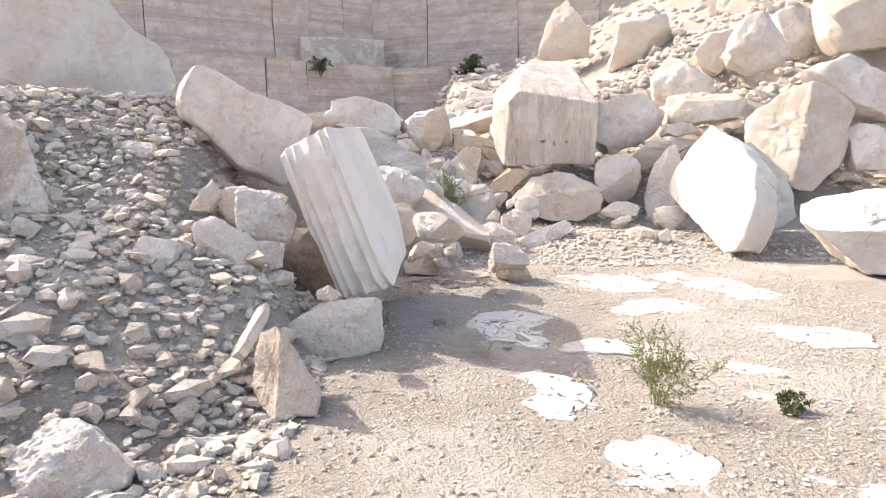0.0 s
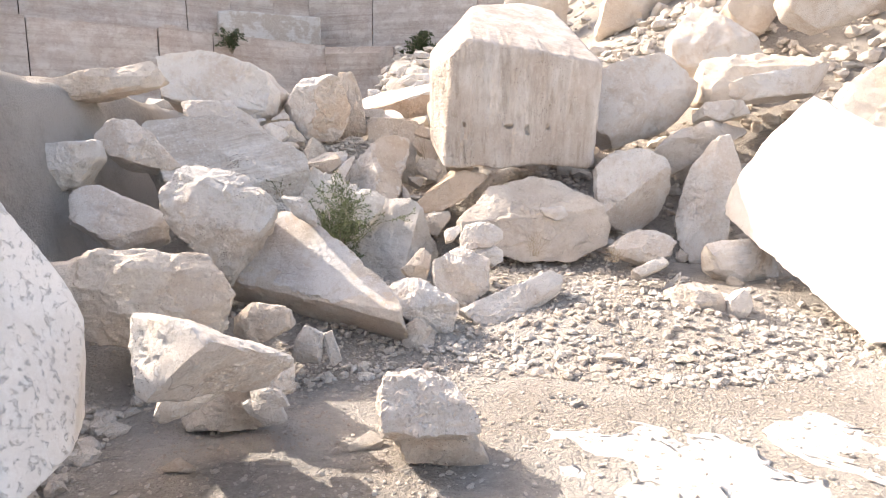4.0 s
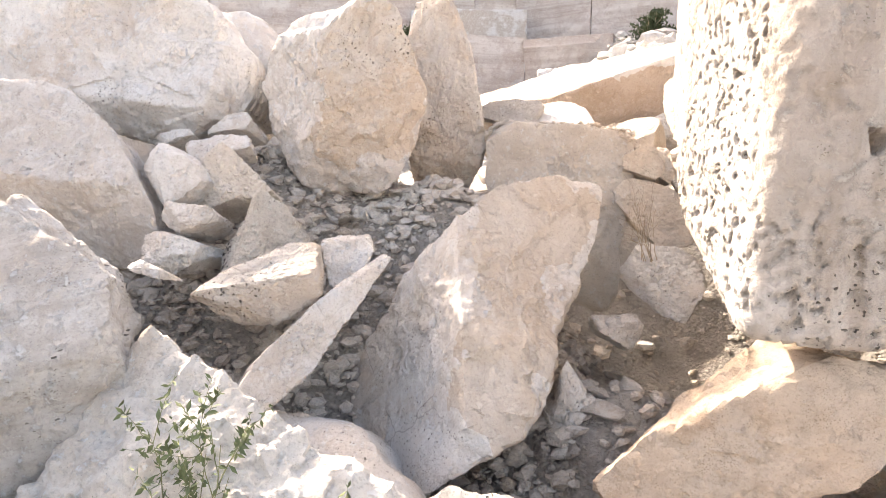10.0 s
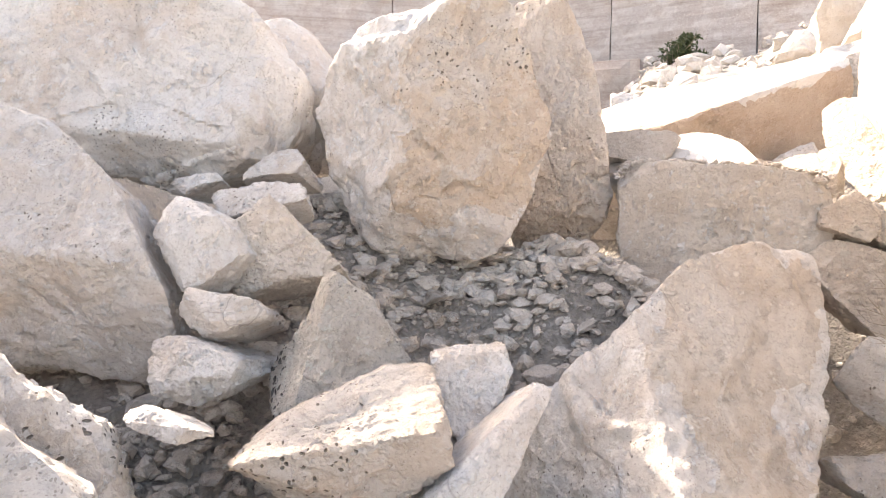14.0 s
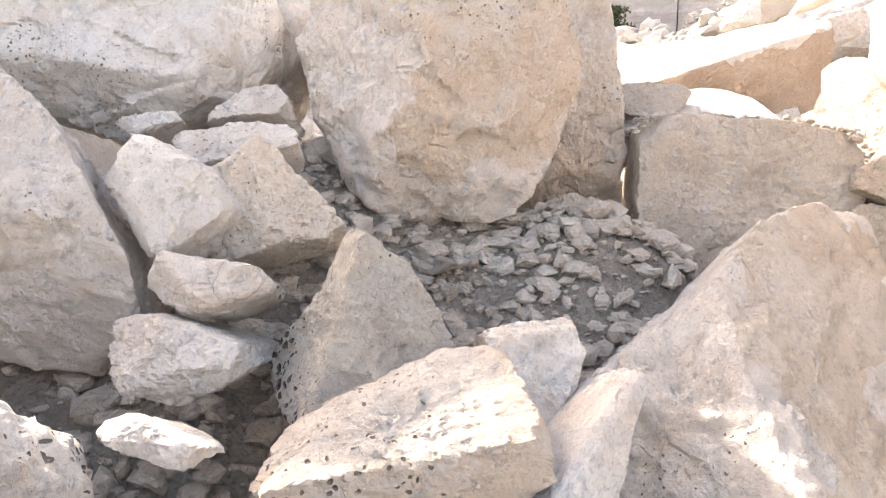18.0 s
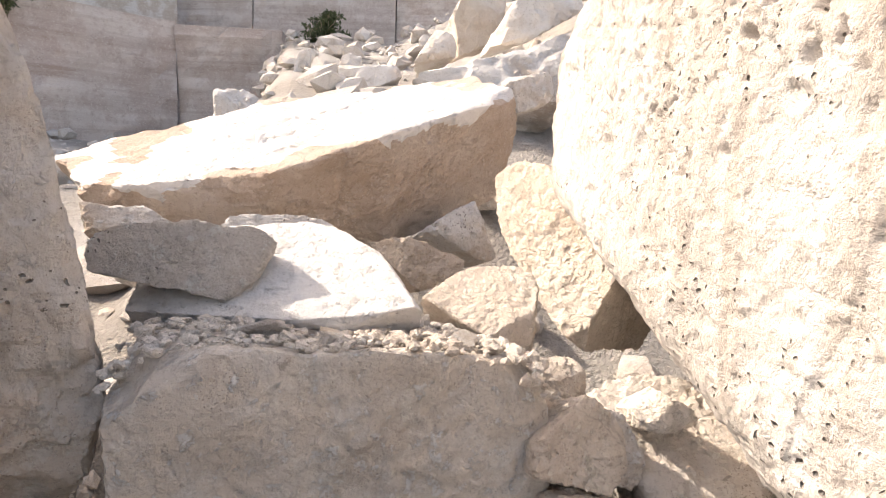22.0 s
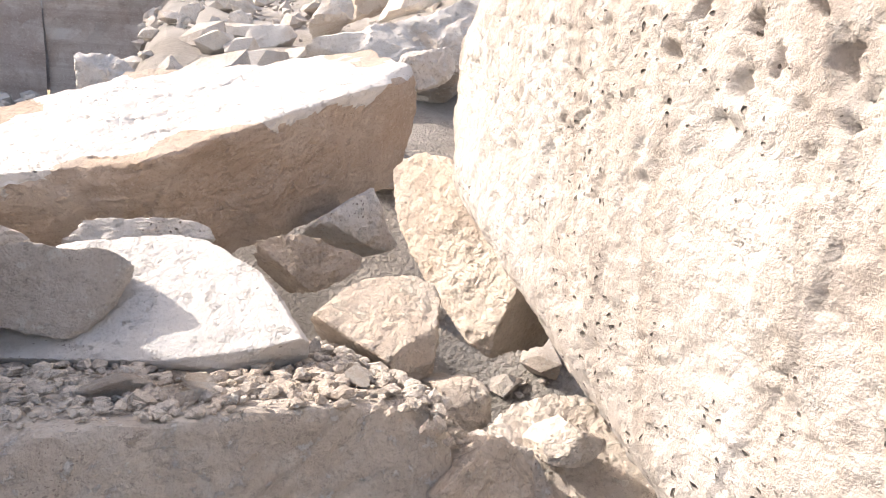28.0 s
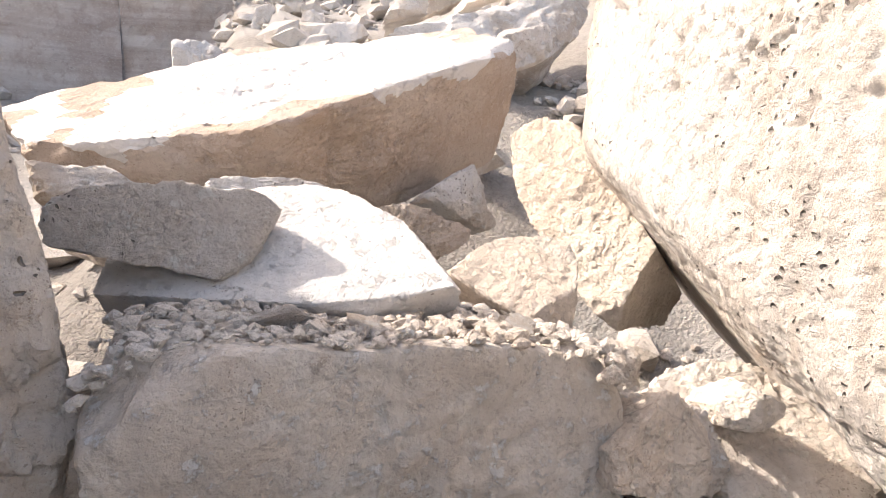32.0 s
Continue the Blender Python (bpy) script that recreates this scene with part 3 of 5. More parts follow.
rock("slab", "flat beige slab end sticking out of the rubble", "cream", (-2.56, 3.63, 0.22), 25, 20, 0.3, [(-132, 0.24), (-71, 0.29), (-40, 0.26), (-40, 0.26), (62, 0.21), (74, 0.23), (180, 0.25)])
rock("stone", "low flat white stone on the gravel", "pale", (-1.42, 3.46, -0.07), 0, 30, 0.25, [(-165, 0.19), (-113, 0.13), (-78, 0.08), (-53, 0.13), (42, 0.19), (91, 0.08), (116, 0.12)], level=5)
rock("stone", "grey upright stone in the rubble", "pale", (-1.80, 3.61, 0.02), 5, 10, 0.22, [(-157, 0.09), (-68, 0.14), (-10, 0.09), (16, 0.10), (95, 0.13), (174, 0.09)], level=5)
rock("stone", "white squared block on the rubble slope", "pale", (-3.03, 6.40, 1.61), 5, 12, 0.4, [(-179, 0.21), (-93, 0.17), (-46, 0.21), (10, 0.23), (89, 0.16)], facets=[(80, 50, 0.4)], level=5)
rock("stone", "pale rounded stone half sunk in rubble", "pale", (-2.19, 4.80, 0.81), 0, 25, 0.3, [(-176, 0.19), (-129, 0.24), (-70, 0.17), (-48, 0.16), (-2, 0.19), (86, 0.18), (160, 0.16)], level=5)
rock("stone", "pale flat-faced stone on the rubble slope", "pale", (-1.79, 5.33, 0.83), 12, 30, 0.28, [(-172, 0.26), (-124, 0.16), (-88, 0.25), (0, 0.27), (57, 0.16), (132, 0.32)], level=5)
rock("stone", "cream broken block on the rubble slope", "cream", (-1.80, 5.81, 1.10), 10, 20, 0.35, [(-152, 0.17), (-118, 0.16), (-9, 0.24), (36, 0.16), (101, 0.23)], level=5)
rock("stone", "angular cream stone on the rubble", "cream", (-2.05, 5.62, 1.23), 0, 15, 0.25, [(-97, 0.11), (-36, 0.09), (18, 0.12), (138, 0.07)], level=5)
rock("stone", "angular pale stone on the rubble", "pale", (-2.60, 4.49, 0.58), 0, 20, 0.18, [(-166, 0.10), (-98, 0.10), (-48, 0.12), (49, 0.08), (113, 0.13)], level=5)
rock("stone", "pale stone with a flat top on the rubble", "pale", (-2.39, 4.60, 0.61), 0, 20, 0.2, [(-144, 0.10), (-121, 0.08), (-52, 0.12), (46, 0.08), (125, 0.11)], level=5)
rock("stone", "upright cream stone in the rubble", "cream", (-2.41, 4.00, 0.40), 0, 10, 0.2, [(-170, 0.11), (-104, 0.12), (-37, 0.08), (-7, 0.09), (86, 0.11), (156, 0.08)], level=5)
rock("stone", "rough pale stone at the rubble foot", "pale", (-2.08, 3.71, 0.15), 0, 15, 0.22, [(-166, 0.11), (-124, 0.11), (-45, 0.08), (15, 0.12), (113, 0.08)], level=5)
rock("stone", "blocky pale stone in the rubble", "pale", (-1.98, 4.00, 0.17), 0, 15, 0.2, [(-161, 0.12), (-79, 0.07), (-1, 0.12), (101, 0.07)], level=5)
rock("boulder", "rust-brown boulder wedged under the leaning slab", "tan", (-1.54, 7.35, 0.44), 0, 0, 0.7, [(-143, 0.42), (-90, 0.36), (17, 0.31), (54, 0.42), (144, 0.35), (168, 0.38)])
rock("stone", "small cream stone wedged beside the slab", "cream", (-1.53, 6.02, 0.82), 10, 15, 0.25, [(-157, 0.12), (-69, 0.08), (-18, 0.08), (118, 0.06)], level=5)
rock("stone", "cream stone tucked under the long slab", "cream", (-1.64, 6.22, 1.17), 10, 15, 0.25, [(-156, 0.10), (-95, 0.10), (-22, 0.12), (80, 0.08)], level=5)
rock("stone", "thin edge-on slab standing in rubble", "pale", (-1.37, 4.24, 0.33), 55, 10, 0.09, [(-114, 0.36), (-48, 0.04), (3, 0.29), (133, 0.04)], level=5)
rock("stone", "pale stone on the quarry floor beside the shadow", "cream", (0.85, 8.29, 0.13), 10, 15, 0.4, [(-163, 0.21), (-104, 0.17), (-50, 0.31), (25, 0.18), (84, 0.20), (113, 0.24)], facets=[(80, 45, 0.3)], level=5)
rock("slab", "thick cream slab end high on the pile", "cream", (-2.37, 12.11, 2.27), 12, 5, 0.6, [(-78, 0.14), (-78, 0.14), (39, 0.57), (105, 0.15), (176, 0.65)], facets=[(90, 55, 0.3)])
rock("boulder", "big pale smooth-backed boulder beside the tall rocks", "pale", (-1.44, 13.89, 2.32), 14, 12, 0.9, [(-175, 0.931), (-109, 0.405), (-68, 0.451), (-29, 0.542), (-10, 0.553), (37, 0.465), (48, 0.421), (69, 0.36), (71, 0.359), (98, 0.524)], cuts=[((0.1, -0.8, -0.6), (-1.2, 13.44, 2.16)), ((0.86, -0.5, -0.1), (-0.95, 13.55, 2.38))], level=7, rough=0.85)
rock("boulder", "porous pale boulder above the drilled slab", "porous", (-0.75, 10.47, 1.02), 5, 20, 0.8, [(-173, 0.38), (-144, 0.33), (-36, 0.38), (-19, 0.41), (43, 0.38), (73, 0.39), (146, 0.45)], facets=[(70, 40, 0.35)])
rock("boulder", "wide beige fractured boulder at the path", "cream", (-0.97, 9.28, 0.62), 20, 10, 0.8, [(-121, 0.33), (-67, 0.43), (-10, 0.52), (30, 0.46), (79, 0.33), (88, 0.33), (98, 0.38), (177, 0.53)], facets=[(85, 45, 0.5)])
rock("stone", "squat cream block under the boulders", "cream", (-0.26, 9.52, 0.39), 0, 12, 0.35, [(-143, 0.21), (-67, 0.12), (9, 0.21), (78, 0.15), (130, 0.16), (178, 0.18)], level=5)
rock("stone", "small upright white stone by the path", "pale", (0.05, 9.43, 0.25), 0, 5, 0.15, [(-161, 0.13), (-85, 0.12), (-9, 0.10), (61, 0.13), (152, 0.09)], level=5)
rock("stone", "narrow upright pale stone at the path", "pale", (0.21, 9.45, 0.23), 0, 5, 0.1, [(-166, 0.04), (-52, 0.11), (17, 0.04), (103, 0.12)], level=5)
rock("stone", "pale flat-sided rock at the path edge", "pale", (-0.15, 8.62, 0.38), 10, 15, 0.35, [(-170, 0.11), (-150, 0.11), (-90, 0.14), (-9, 0.12), (49, 0.11), (103, 0.15)], level=5)
rock("stone", "pale broken stone at the path edge", "pale", (0.06, 8.42, 0.37), 15, 10, 0.25, [(-125, 0.07), (-59, 0.08), (-1, 0.07), (121, 0.06)], level=5)
rock("boulder", "bluish white block lying on the gravel", "pale", (-0.32, 8.21, 0.38), 20, 25, 0.45, [(-156, 0.20), (-75, 0.10), (-63, 0.09), (15, 0.17), (113, 0.09), (152, 0.14)], facets=[(80, 40, 0.3)], level=5)
rock("boulder", "sunlit white boulder beside the path", "pale", (-0.08, 7.67, 0.73), -35, 20, 0.6, [(-147, 0.22), (-82, 0.18), (-46, 0.20), (72, 0.19), (86, 0.14), (96, 0.15)], level=5)
rock("boulder", "low white split boulder on the quarry floor", "pale", (0.78, 8.20, 0.26), 10, 30, 0.5, [(-174, 0.23), (-97, 0.16), (6, 0.23), (24, 0.19), (63, 0.19), (101, 0.20), (151, 0.23)], facets=[(60, 40, 0.4)])
rock("stone", "grey low stone at the path edge", "pale", (0.07, 8.11, 0.37), 0, 25, 0.25, [(-160, 0.08), (-84, 0.05), (27, 0.08), (86, 0.05)], level=5)
rock("slab", "flat shaded slab resting between boulders", "pale", (-1.72, 10.72, 1.00), 10, 35, 0.3, [(-176, 0.36), (-126, 0.23), (-72, 0.30), (17, 0.37), (61, 0.21), (96, 0.30)], level=5)
rock("boulder", "white rock on the boulder pile", "pale", (-2.29, 11.14, 1.47), 10, 10, 0.5, [(-76, 0.22), (-40, 0.20), (6, 0.32), (92, 0.20), (179, 0.23)], level=5)
rock("boulder", "grey boulder behind the striped slab", "pale", (-1.87, 11.63, 1.60), 5, 25, 0.5, [(-150, 0.29), (-105, 0.17), (-77, 0.30), (47, 0.19), (96, 0.26), (140, 0.37)], level=5)
rock("slab", "big drilled slab with a white weathered top", "cream", (-0.03, 10.45, 0.53), -12, 48, 0.42, [(-141, 0.754), (-103, 0.318), (34, 0.46), (48, 0.307), (59, 0.347), (79, 0.471), (129, 0.783)], cuts=[], level=7, rough=0.6, skin="drilled")
rock("boulder", "big pale striped slab resting on the rocks", "striped", (-1.02, 12.12, 1.3), 24, 36, 0.7, [(-163, 0.815), (-107, 0.428), (-106, 0.429), (-52, 0.69), (-23, 0.693), (10, 0.66), (52, 0.486), (98, 0.627)], cuts=[((0.56, -0.82, -0.1), (-0.48, 11.95, 1.37))], level=7, rough=0.85)
rock("boulder", "smooth grey-beige bedrock hump between boulders", "veined", (-0.12, 12.24, 0.82), 15, 42, 0.8, [(-173, 0.43), (-115, 0.47), (-80, 0.37), (-47, 0.43), (-23, 0.50), (56, 0.34), (167, 0.37)], level=7, rough=1.3)
rock("boulder", "porous grey boulder with streaked pits beside the shrub", "pitted", (0.49, 12.17, 0.37), -6, 36, 0.6, [(-177, 0.74), (-140, 0.892), (-84, 0.647), (-61, 0.569), (-8, 0.606), (22, 0.675), (52, 0.671), (81, 0.64), (133, 0.474), (144, 0.441)], cuts=[((0.86, -0.5, 0.1), (0.86, 12.16, 0.92))], level=7, rough=0.85)
rock("boulder", "pitted grey boulder behind the green shrub", "pitted", (-0.6, 11.77, 0.77), 8, 22, 0.5, [(-152, 0.328), (-92, 0.283), (-12, 0.323), (14, 0.328), (64, 0.268), (103, 0.242), (149, 0.241), (157, 0.254)], cuts=[], level=6, rough=0.85)
rock("boulder", "wide cream boulder under the balanced block", "cream", (2.15, 12.5, 0.75), -5, 8, 1.0, [(-116, 0.475), (-105, 0.446), (-87, 0.452), (-61, 0.595), (-11, 0.827), (27, 0.727), (55, 0.594), (76, 0.577), (105, 0.55), (138, 0.652), (154, 0.755)], cuts=[((-0.12, -0.72, 0.68), (2.16, 12.02, 0.91))], level=7, rough=0.85)
rock("boulder", "brown wedge boulder under the block", "tan", (1.23, 12.91, 1.06), -8, 8, 0.6, [(-149, 0.407), (-101, 0.263), (-84, 0.191), (-63, 0.151), (-46, 0.196), (78, 0.33), (135, 0.194), (139, 0.198)], cuts=[((-0.51, -0.3, 0.81), (1.03, 12.65, 1.17))], level=6, rough=0.85)
rock("boulder", "pale leaning boulder with a white sloping face", "pale", (3.3, 12.5, 1.09), -8, 18, 0.6, [(-179, 0.375), (-178, 0.374), (-152, 0.44), (-107, 0.464), (-86, 0.477), (-18, 0.521), (15, 0.562), (68, 0.484), (97, 0.452), (126, 0.449)], cuts=[((0.4, -0.8, -0.45), (3.31, 12.2, 1.16))], level=7, rough=0.85)
rock("stone", "pointed white stone at the boulder foot", "pale", (3.21, 11.72, 0.57), 0, 20, 0.35, [(-154, 0.31), (-112, 0.20), (-77, 0.19), (-9, 0.30), (71, 0.20), (120, 0.21)], facets=[(80, 40, 0.3)], level=5)
rock("slab", "tall white slab standing between boulders", "pale", (4.21, 12.36, 1.03), -18, 10, 0.4, [(-160, 0.464), (-86, 0.756), (-9, 0.267), (18, 0.419), (102, 0.673), (149, 0.347), (167, 0.302)], cuts=[((-0.81, -0.51, 0.3), (4.03, 12.21, 1.02))], level=7, rough=0.85)
rock("leaning_slab", "bright white sunlit slab leaning on boulders", "chalk", (4.56, 10.51, 0.97), -75, 17, 0.5, [(-114, 0.593), (-80, 1.06), (-11, 1.128), (24, 0.895), (57, 0.75), (67, 0.797), (139, 1.178), (160, 1.143)], cuts=[], level=7, rough=0.7)
rock("boulder", "grey shaded boulder behind the white slab", "pale", (5.7, 11.85, 0.75), 10, 10, 0.6, [(-156, 0.639), (-95, 0.884), (-20, 0.86), (10, 0.618), (50, 0.658), (102, 1.034), (176, 0.703)], cuts=[], level=6, rough=0.85)
rock("slab", "layered pink-grey slab lying on rubble", "striated", (4.13, 11.26, 0.41), 5, 20, 0.35, [(-173, 0.44), (-130, 0.30), (-95, 0.23), (-21, 0.48), (54, 0.27), (76, 0.24), (91, 0.26)], level=5)
rock("boulder", "rough white rounded boulder on the rubble toe", "pale", (0.85, 10.34, 0.28), 5, 25, 0.4, [(-135, 0.20), (-128, 0.18), (-49, 0.34), (-6, 0.29), (57, 0.20), (95, 0.28), (137, 0.34)], facets=[(70, 45, 0.3)])
rock("boulder", "squared white boulder on the rubble toe", "pale", (1.21, 10.93, 0.46), 8, 10, 0.45, [(-178, 0.26), (-117, 0.23), (-56, 0.27), (3, 0.25), (58, 0.24), (117, 0.25)], facets=[(85, 50, 0.3)])
rock("boulder", "long tilted white rock on the rubble toe", "pale", (1.64, 10.61, 0.21), 5, 30, 0.35, [(-140, 0.40), (-102, 0.31), (-62, 0.15), (-59, 0.16), (-29, 0.32), (57, 0.46), (110, 0.14)])
rock("stone", "cream stone wedged under the drilled slab", "cream", (0.81, 10.14, 0.10), 0, 15, 0.3, [(-168, 0.14), (-92, 0.12), (-29, 0.14), (57, 0.12), (121, 0.14)], level=5)
rock("stone", "leaning triangular cream stone", "cream", (0.82, 11.04, 0.52), 20, 15, 0.2, [(-143, 0.14), (-101, 0.14), (-14, 0.10), (22, 0.15), (131, 0.10)], level=5)
rock("stone", "cream block on the rubble toe", "cream", (3.21, 10.44, 0.27), 5, 22, 0.3, [(-174, 0.22), (-108, 0.15), (-80, 0.18), (-20, 0.25), (42, 0.17), (96, 0.16)], facets=[(80, 45, 0.3)], level=5)
rock("stone", "white pointed stone on the rubble toe", "pale", (3.55, 10.35, 0.25), 0, 10, 0.2, [(-178, 0.11), (-92, 0.11), (-35, 0.10), (28, 0.11), (127, 0.10)], level=5)
rock("stone", "rough white stone behind the toe rocks", "pale", (1.49, 11.07, 0.62), 0, 20, 0.25, [(-128, 0.08), (-55, 0.14), (-7, 0.14), (63, 0.08), (106, 0.11)], level=5)
rock("stone", "flat white stone on the rubble", "pale", (3.05, 11.09, 0.44), 0, 30, 0.2, [(-130, 0.16), (-68, 0.06), (32, 0.18), (111, 0.05)], level=5)
rock("stone", "thin flat stone on the cream boulder", "pale", (2.34, 12.02, 0.91), 0, 20, 0.15, [(-149, 0.12), (-115, 0.08), (-68, 0.09), (28, 0.12), (94, 0.07)], level=5)
rock("boulder", "huge split boulder, bluish face and beige side", "pale", (-0.52, 13.92, 2.17), 22, 0, 1.0, [(-168, 0.348), (-159, 0.354), (-117, 0.439), (-77, 0.464), (-36, 0.422), (-6, 0.379), (23, 0.396), (55, 0.453), (98, 0.417), (138, 0.385), (152, 0.372)], cuts=[((-0.38, -0.92, 0.04), (-0.4, 13.43, 2.19)), ((0.15, -0.77, -0.62), (-0.22, 13.5, 1.88)), ((-0.3, -0.55, 0.78), (-0.29, 13.47, 2.52))], level=7, rough=0.85, skin="split")
rock("boulder", "thin upright slab split from the huge boulder", "split", (-0.05, 14.26, 2.07), 12, 2, 0.6, [(-178, 0.194), (-166, 0.239), (-113, 0.417), (-86, 0.434), (-27, 0.26), (-18, 0.239), (9, 0.19), (11, 0.193), (22, 0.267), (97, 0.607), (171, 0.248), (179, 0.194)], cuts=[((0.1, -0.86, -0.5), (0.07, 13.97, 1.89))], level=7, rough=0.85)
rock("boulder", "cream block with broken debris on its top", "veined", (0.58, 14.21, 1.8), 5, 0, 0.55, [(-109, 0.55), (-5, 0.297), (8, 0.32), (36, 0.342), (86, 0.251), (99, 0.313), (168, 0.398), (179, 0.37)], cuts=[((-0.5, -0.35, 0.79), (0.32, 13.91, 2.02)), ((0.88, -0.47, 0.1), (0.89, 13.96, 1.95))], level=7, rough=0.6)
rock("boulder", "tall brown-streaked boulder leaning back, broken white flank", "pale", (0.27, 13.2, 1.23), 42, 37, 0.7, [(-174, 0.575), (-128, 0.67), (-71, 0.443), (-42, 0.304), (-36, 0.314), (-18, 0.51), (89, 0.485), (112, 0.331), (136, 0.325), (137, 0.328)], cuts=[((-0.6, -0.7, 0.4), (0.35, 12.96, 1.5))], level=7, rough=0.85, skin="brown")
rock("boulder", "pyramid-shaped rock with dark pitted flank", "pyramid", (-0.41, 12.99, 1.55), 5, 22, 0.36, [(-164, 0.166), (-135, 0.168), (-65, 0.14), (34, 0.182), (61, 0.186), (73, 0.188), (142, 0.111)], cuts=[((-0.65, -0.65, 0.4), (-0.38, 12.85, 1.68)), ((0.5, -0.75, 0.42), (-0.33, 12.86, 1.68))], level=6, rough=0.85)
rock("boulder", "beige bowl-shaped rock with rounded underside", "split", (-0.23, 12.71, 1.48), 18, -5, 0.22, [(-140, 0.185), (-98, 0.134), (-69, 0.117), (-48, 0.136), (4, 0.187), (97, 0.13), (113, 0.105), (124, 0.123)], cuts=[((0.0, -0.45, 0.89), (-0.18, 12.61, 1.51)), ((0.0, -0.71, -0.71), (-0.24, 12.6, 1.41))], level=6, rough=0.85)
rock("stone", "squared white chunk between the rocks", "pale", (-0.08, 12.99, 1.49), 25, 30, 0.2, [(-172, 0.075), (-170, 0.075), (-150, 0.097), (-40, 0.069), (-23, 0.074), (15, 0.11), (94, 0.102)], cuts=[((0.1, -0.31, 0.94), (-0.07, 12.94, 1.6))], level=6, rough=0.85)
rock("slab", "long thin shard leaning against the brown boulder", "pale", (-0.07, 12.63, 1.32), 50, 21, 0.16, [(-178, 0.264), (-105, 0.248), (-60, 0.084), (-48, 0.062), (-46, 0.069), (72, 0.326), (116, 0.084), (124, 0.062), (140, 0.107)], cuts=[], level=7, rough=0.85)
rock("stone", "cream pitted fragment lying on others", "cream", (-0.65, 13.19, 1.77), 5, 20, 0.3, [(-161, 0.14), (-71, 0.10), (-51, 0.13), (47, 0.13), (54, 0.12), (123, 0.12)])
rock("stone", "flat bluish fragment lying among others", "pale", (-0.79, 13.30, 1.92), 0, 40, 0.12, [(-130, 0.11), (-73, 0.06), (30, 0.15), (99, 0.05)], level=5)
rock("stone", "upright grey fragment against the block", "pale", (-0.82, 13.04, 1.84), -20, 15, 0.18, [(-139, 0.09), (-130, 0.09), (-41, 0.15), (29, 0.14), (70, 0.09), (94, 0.12)], level=5)
rock("stone", "pointed grey fragment in the hollow", "pale", (-0.66, 12.95, 1.65), 0, 20, 0.22, [(-118, 0.07), (-67, 0.06), (48, 0.10), (83, 0.05), (137, 0.10)], level=5)
rock("stone", "bluish grey rock low in the gap", "pale", (-0.68, 12.90, 1.54), 0, 10, 0.3, [(-162, 0.11), (-113, 0.08), (-61, 0.09), (16, 0.14), (76, 0.07), (105, 0.10)])
rock("stone", "rough fragment beside the huge boulder", "pale", (-0.82, 13.49, 2.02), 0, 25, 0.2, [(-87, 0.04), (-19, 0.10), (45, 0.09), (121, 0.05)], level=5)
rock("stone", "small grey fragment beside the boulder", "pale", (-1.09, 13.42, 1.98), 0, 20, 0.15, [(-123, 0.05), (-64, 0.03), (46, 0.08), (101, 0.03)], level=5)
rock("stone", "low bluish stone in the gap", "pale", (-0.54, 12.59, 1.52), 0, 20, 0.2, [(-114, 0.03), (-101, 0.02), (-6, 0.08), (72, 0.02), (108, 0.04)], level=5)
rock("boulder", "big white block with a shaded broken front", "pale", (-1.25, 13.17, 1.74), 10, 28, 0.7, [(-159, 0.495), (-97, 0.375), (-42, 0.479), (7, 0.362), (34, 0.223), (47, 0.215), (60, 0.255), (93, 0.404)], cuts=[((0.1, -0.95, -0.3), (-1.15, 12.83, 1.81))], level=7, rough=0.85)
rock("stone", "beige angular rock beside the dark gap", "cream", (0.99, 14.01, 1.63), 5, 15, 0.25, [(-169, 0.152), (-139, 0.1), (-136, 0.099), (-90, 0.157), (-29, 0.216), (46, 0.133), (66, 0.125), (121, 0.179)], cuts=[], level=6, rough=0.85)
rock("stone", "faceted pale stone with dry twigs", "pale", (1.05, 13.77, 1.37), -5, 15, 0.3, [(-143, 0.144), (-127, 0.129), (-103, 0.155), (-26, 0.162), (19, 0.16), (67, 0.15), (89, 0.148), (151, 0.166)], cuts=[((0.31, -0.72, 0.62), (1.04, 13.63, 1.43)), ((-0.5, -0.86, -0.1), (0.95, 13.63, 1.38))], level=6, rough=0.85)
rock("stone", "small beige block in the gap", "cream", (0.95, 14.0, 1.86), 10, 15, 0.16, [(-111, 0.064), (-50, 0.086), (0, 0.079), (59, 0.079), (122, 0.072), (175, 0.1)], cuts=[], level=6, rough=0.85)
rock("stone", "golden lumpy rock beside the block", "gold", (1.32, 14.18, 1.72), -5, 15, 0.25, [(-128, 0.087), (-125, 0.082), (-44, 0.181), (-3, 0.171), (73, 0.13), (108, 0.129), (137, 0.158)], cuts=[], level=6, rough=0.85)
rock("stone", "small squared stone with a white top", "pale", (0.86, 13.44, 1.22), 8, 25, 0.2, [(-161, 0.10), (-119, 0.06), (-25, 0.09), (6, 0.09), (97, 0.06)], facets=[(85, 45, 0.2)], level=5)
rock("stone", "grey pointed stone in the rubble gap", "pale", (0.72, 13.09, 1.05), 0, 15, 0.18, [(-160, 0.07), (-84, 0.10), (-3, 0.06), (35, 0.07), (166, 0.06)], level=5)
rock("slab", "flat shaded slab under the block", "cream", (1.43, 13.86, 1.43), 0, 35, 0.25, [(-167, 0.17), (-121, 0.13), (-77, 0.13), (-1, 0.21), (41, 0.14), (90, 0.12)], level=5)
rock("slab", "long white-topped slab with a tan broken edge", "bslab", (0.53, 15.52, 2.28), -30, 66, 0.44, [(-176, 0.81), (-124, 0.73), (-76, 0.45), (-38, 0.37), (-21, 0.55), (55, 0.85), (118, 0.33), (129, 0.33)], level=7, rough=0.6, skin="chalk")
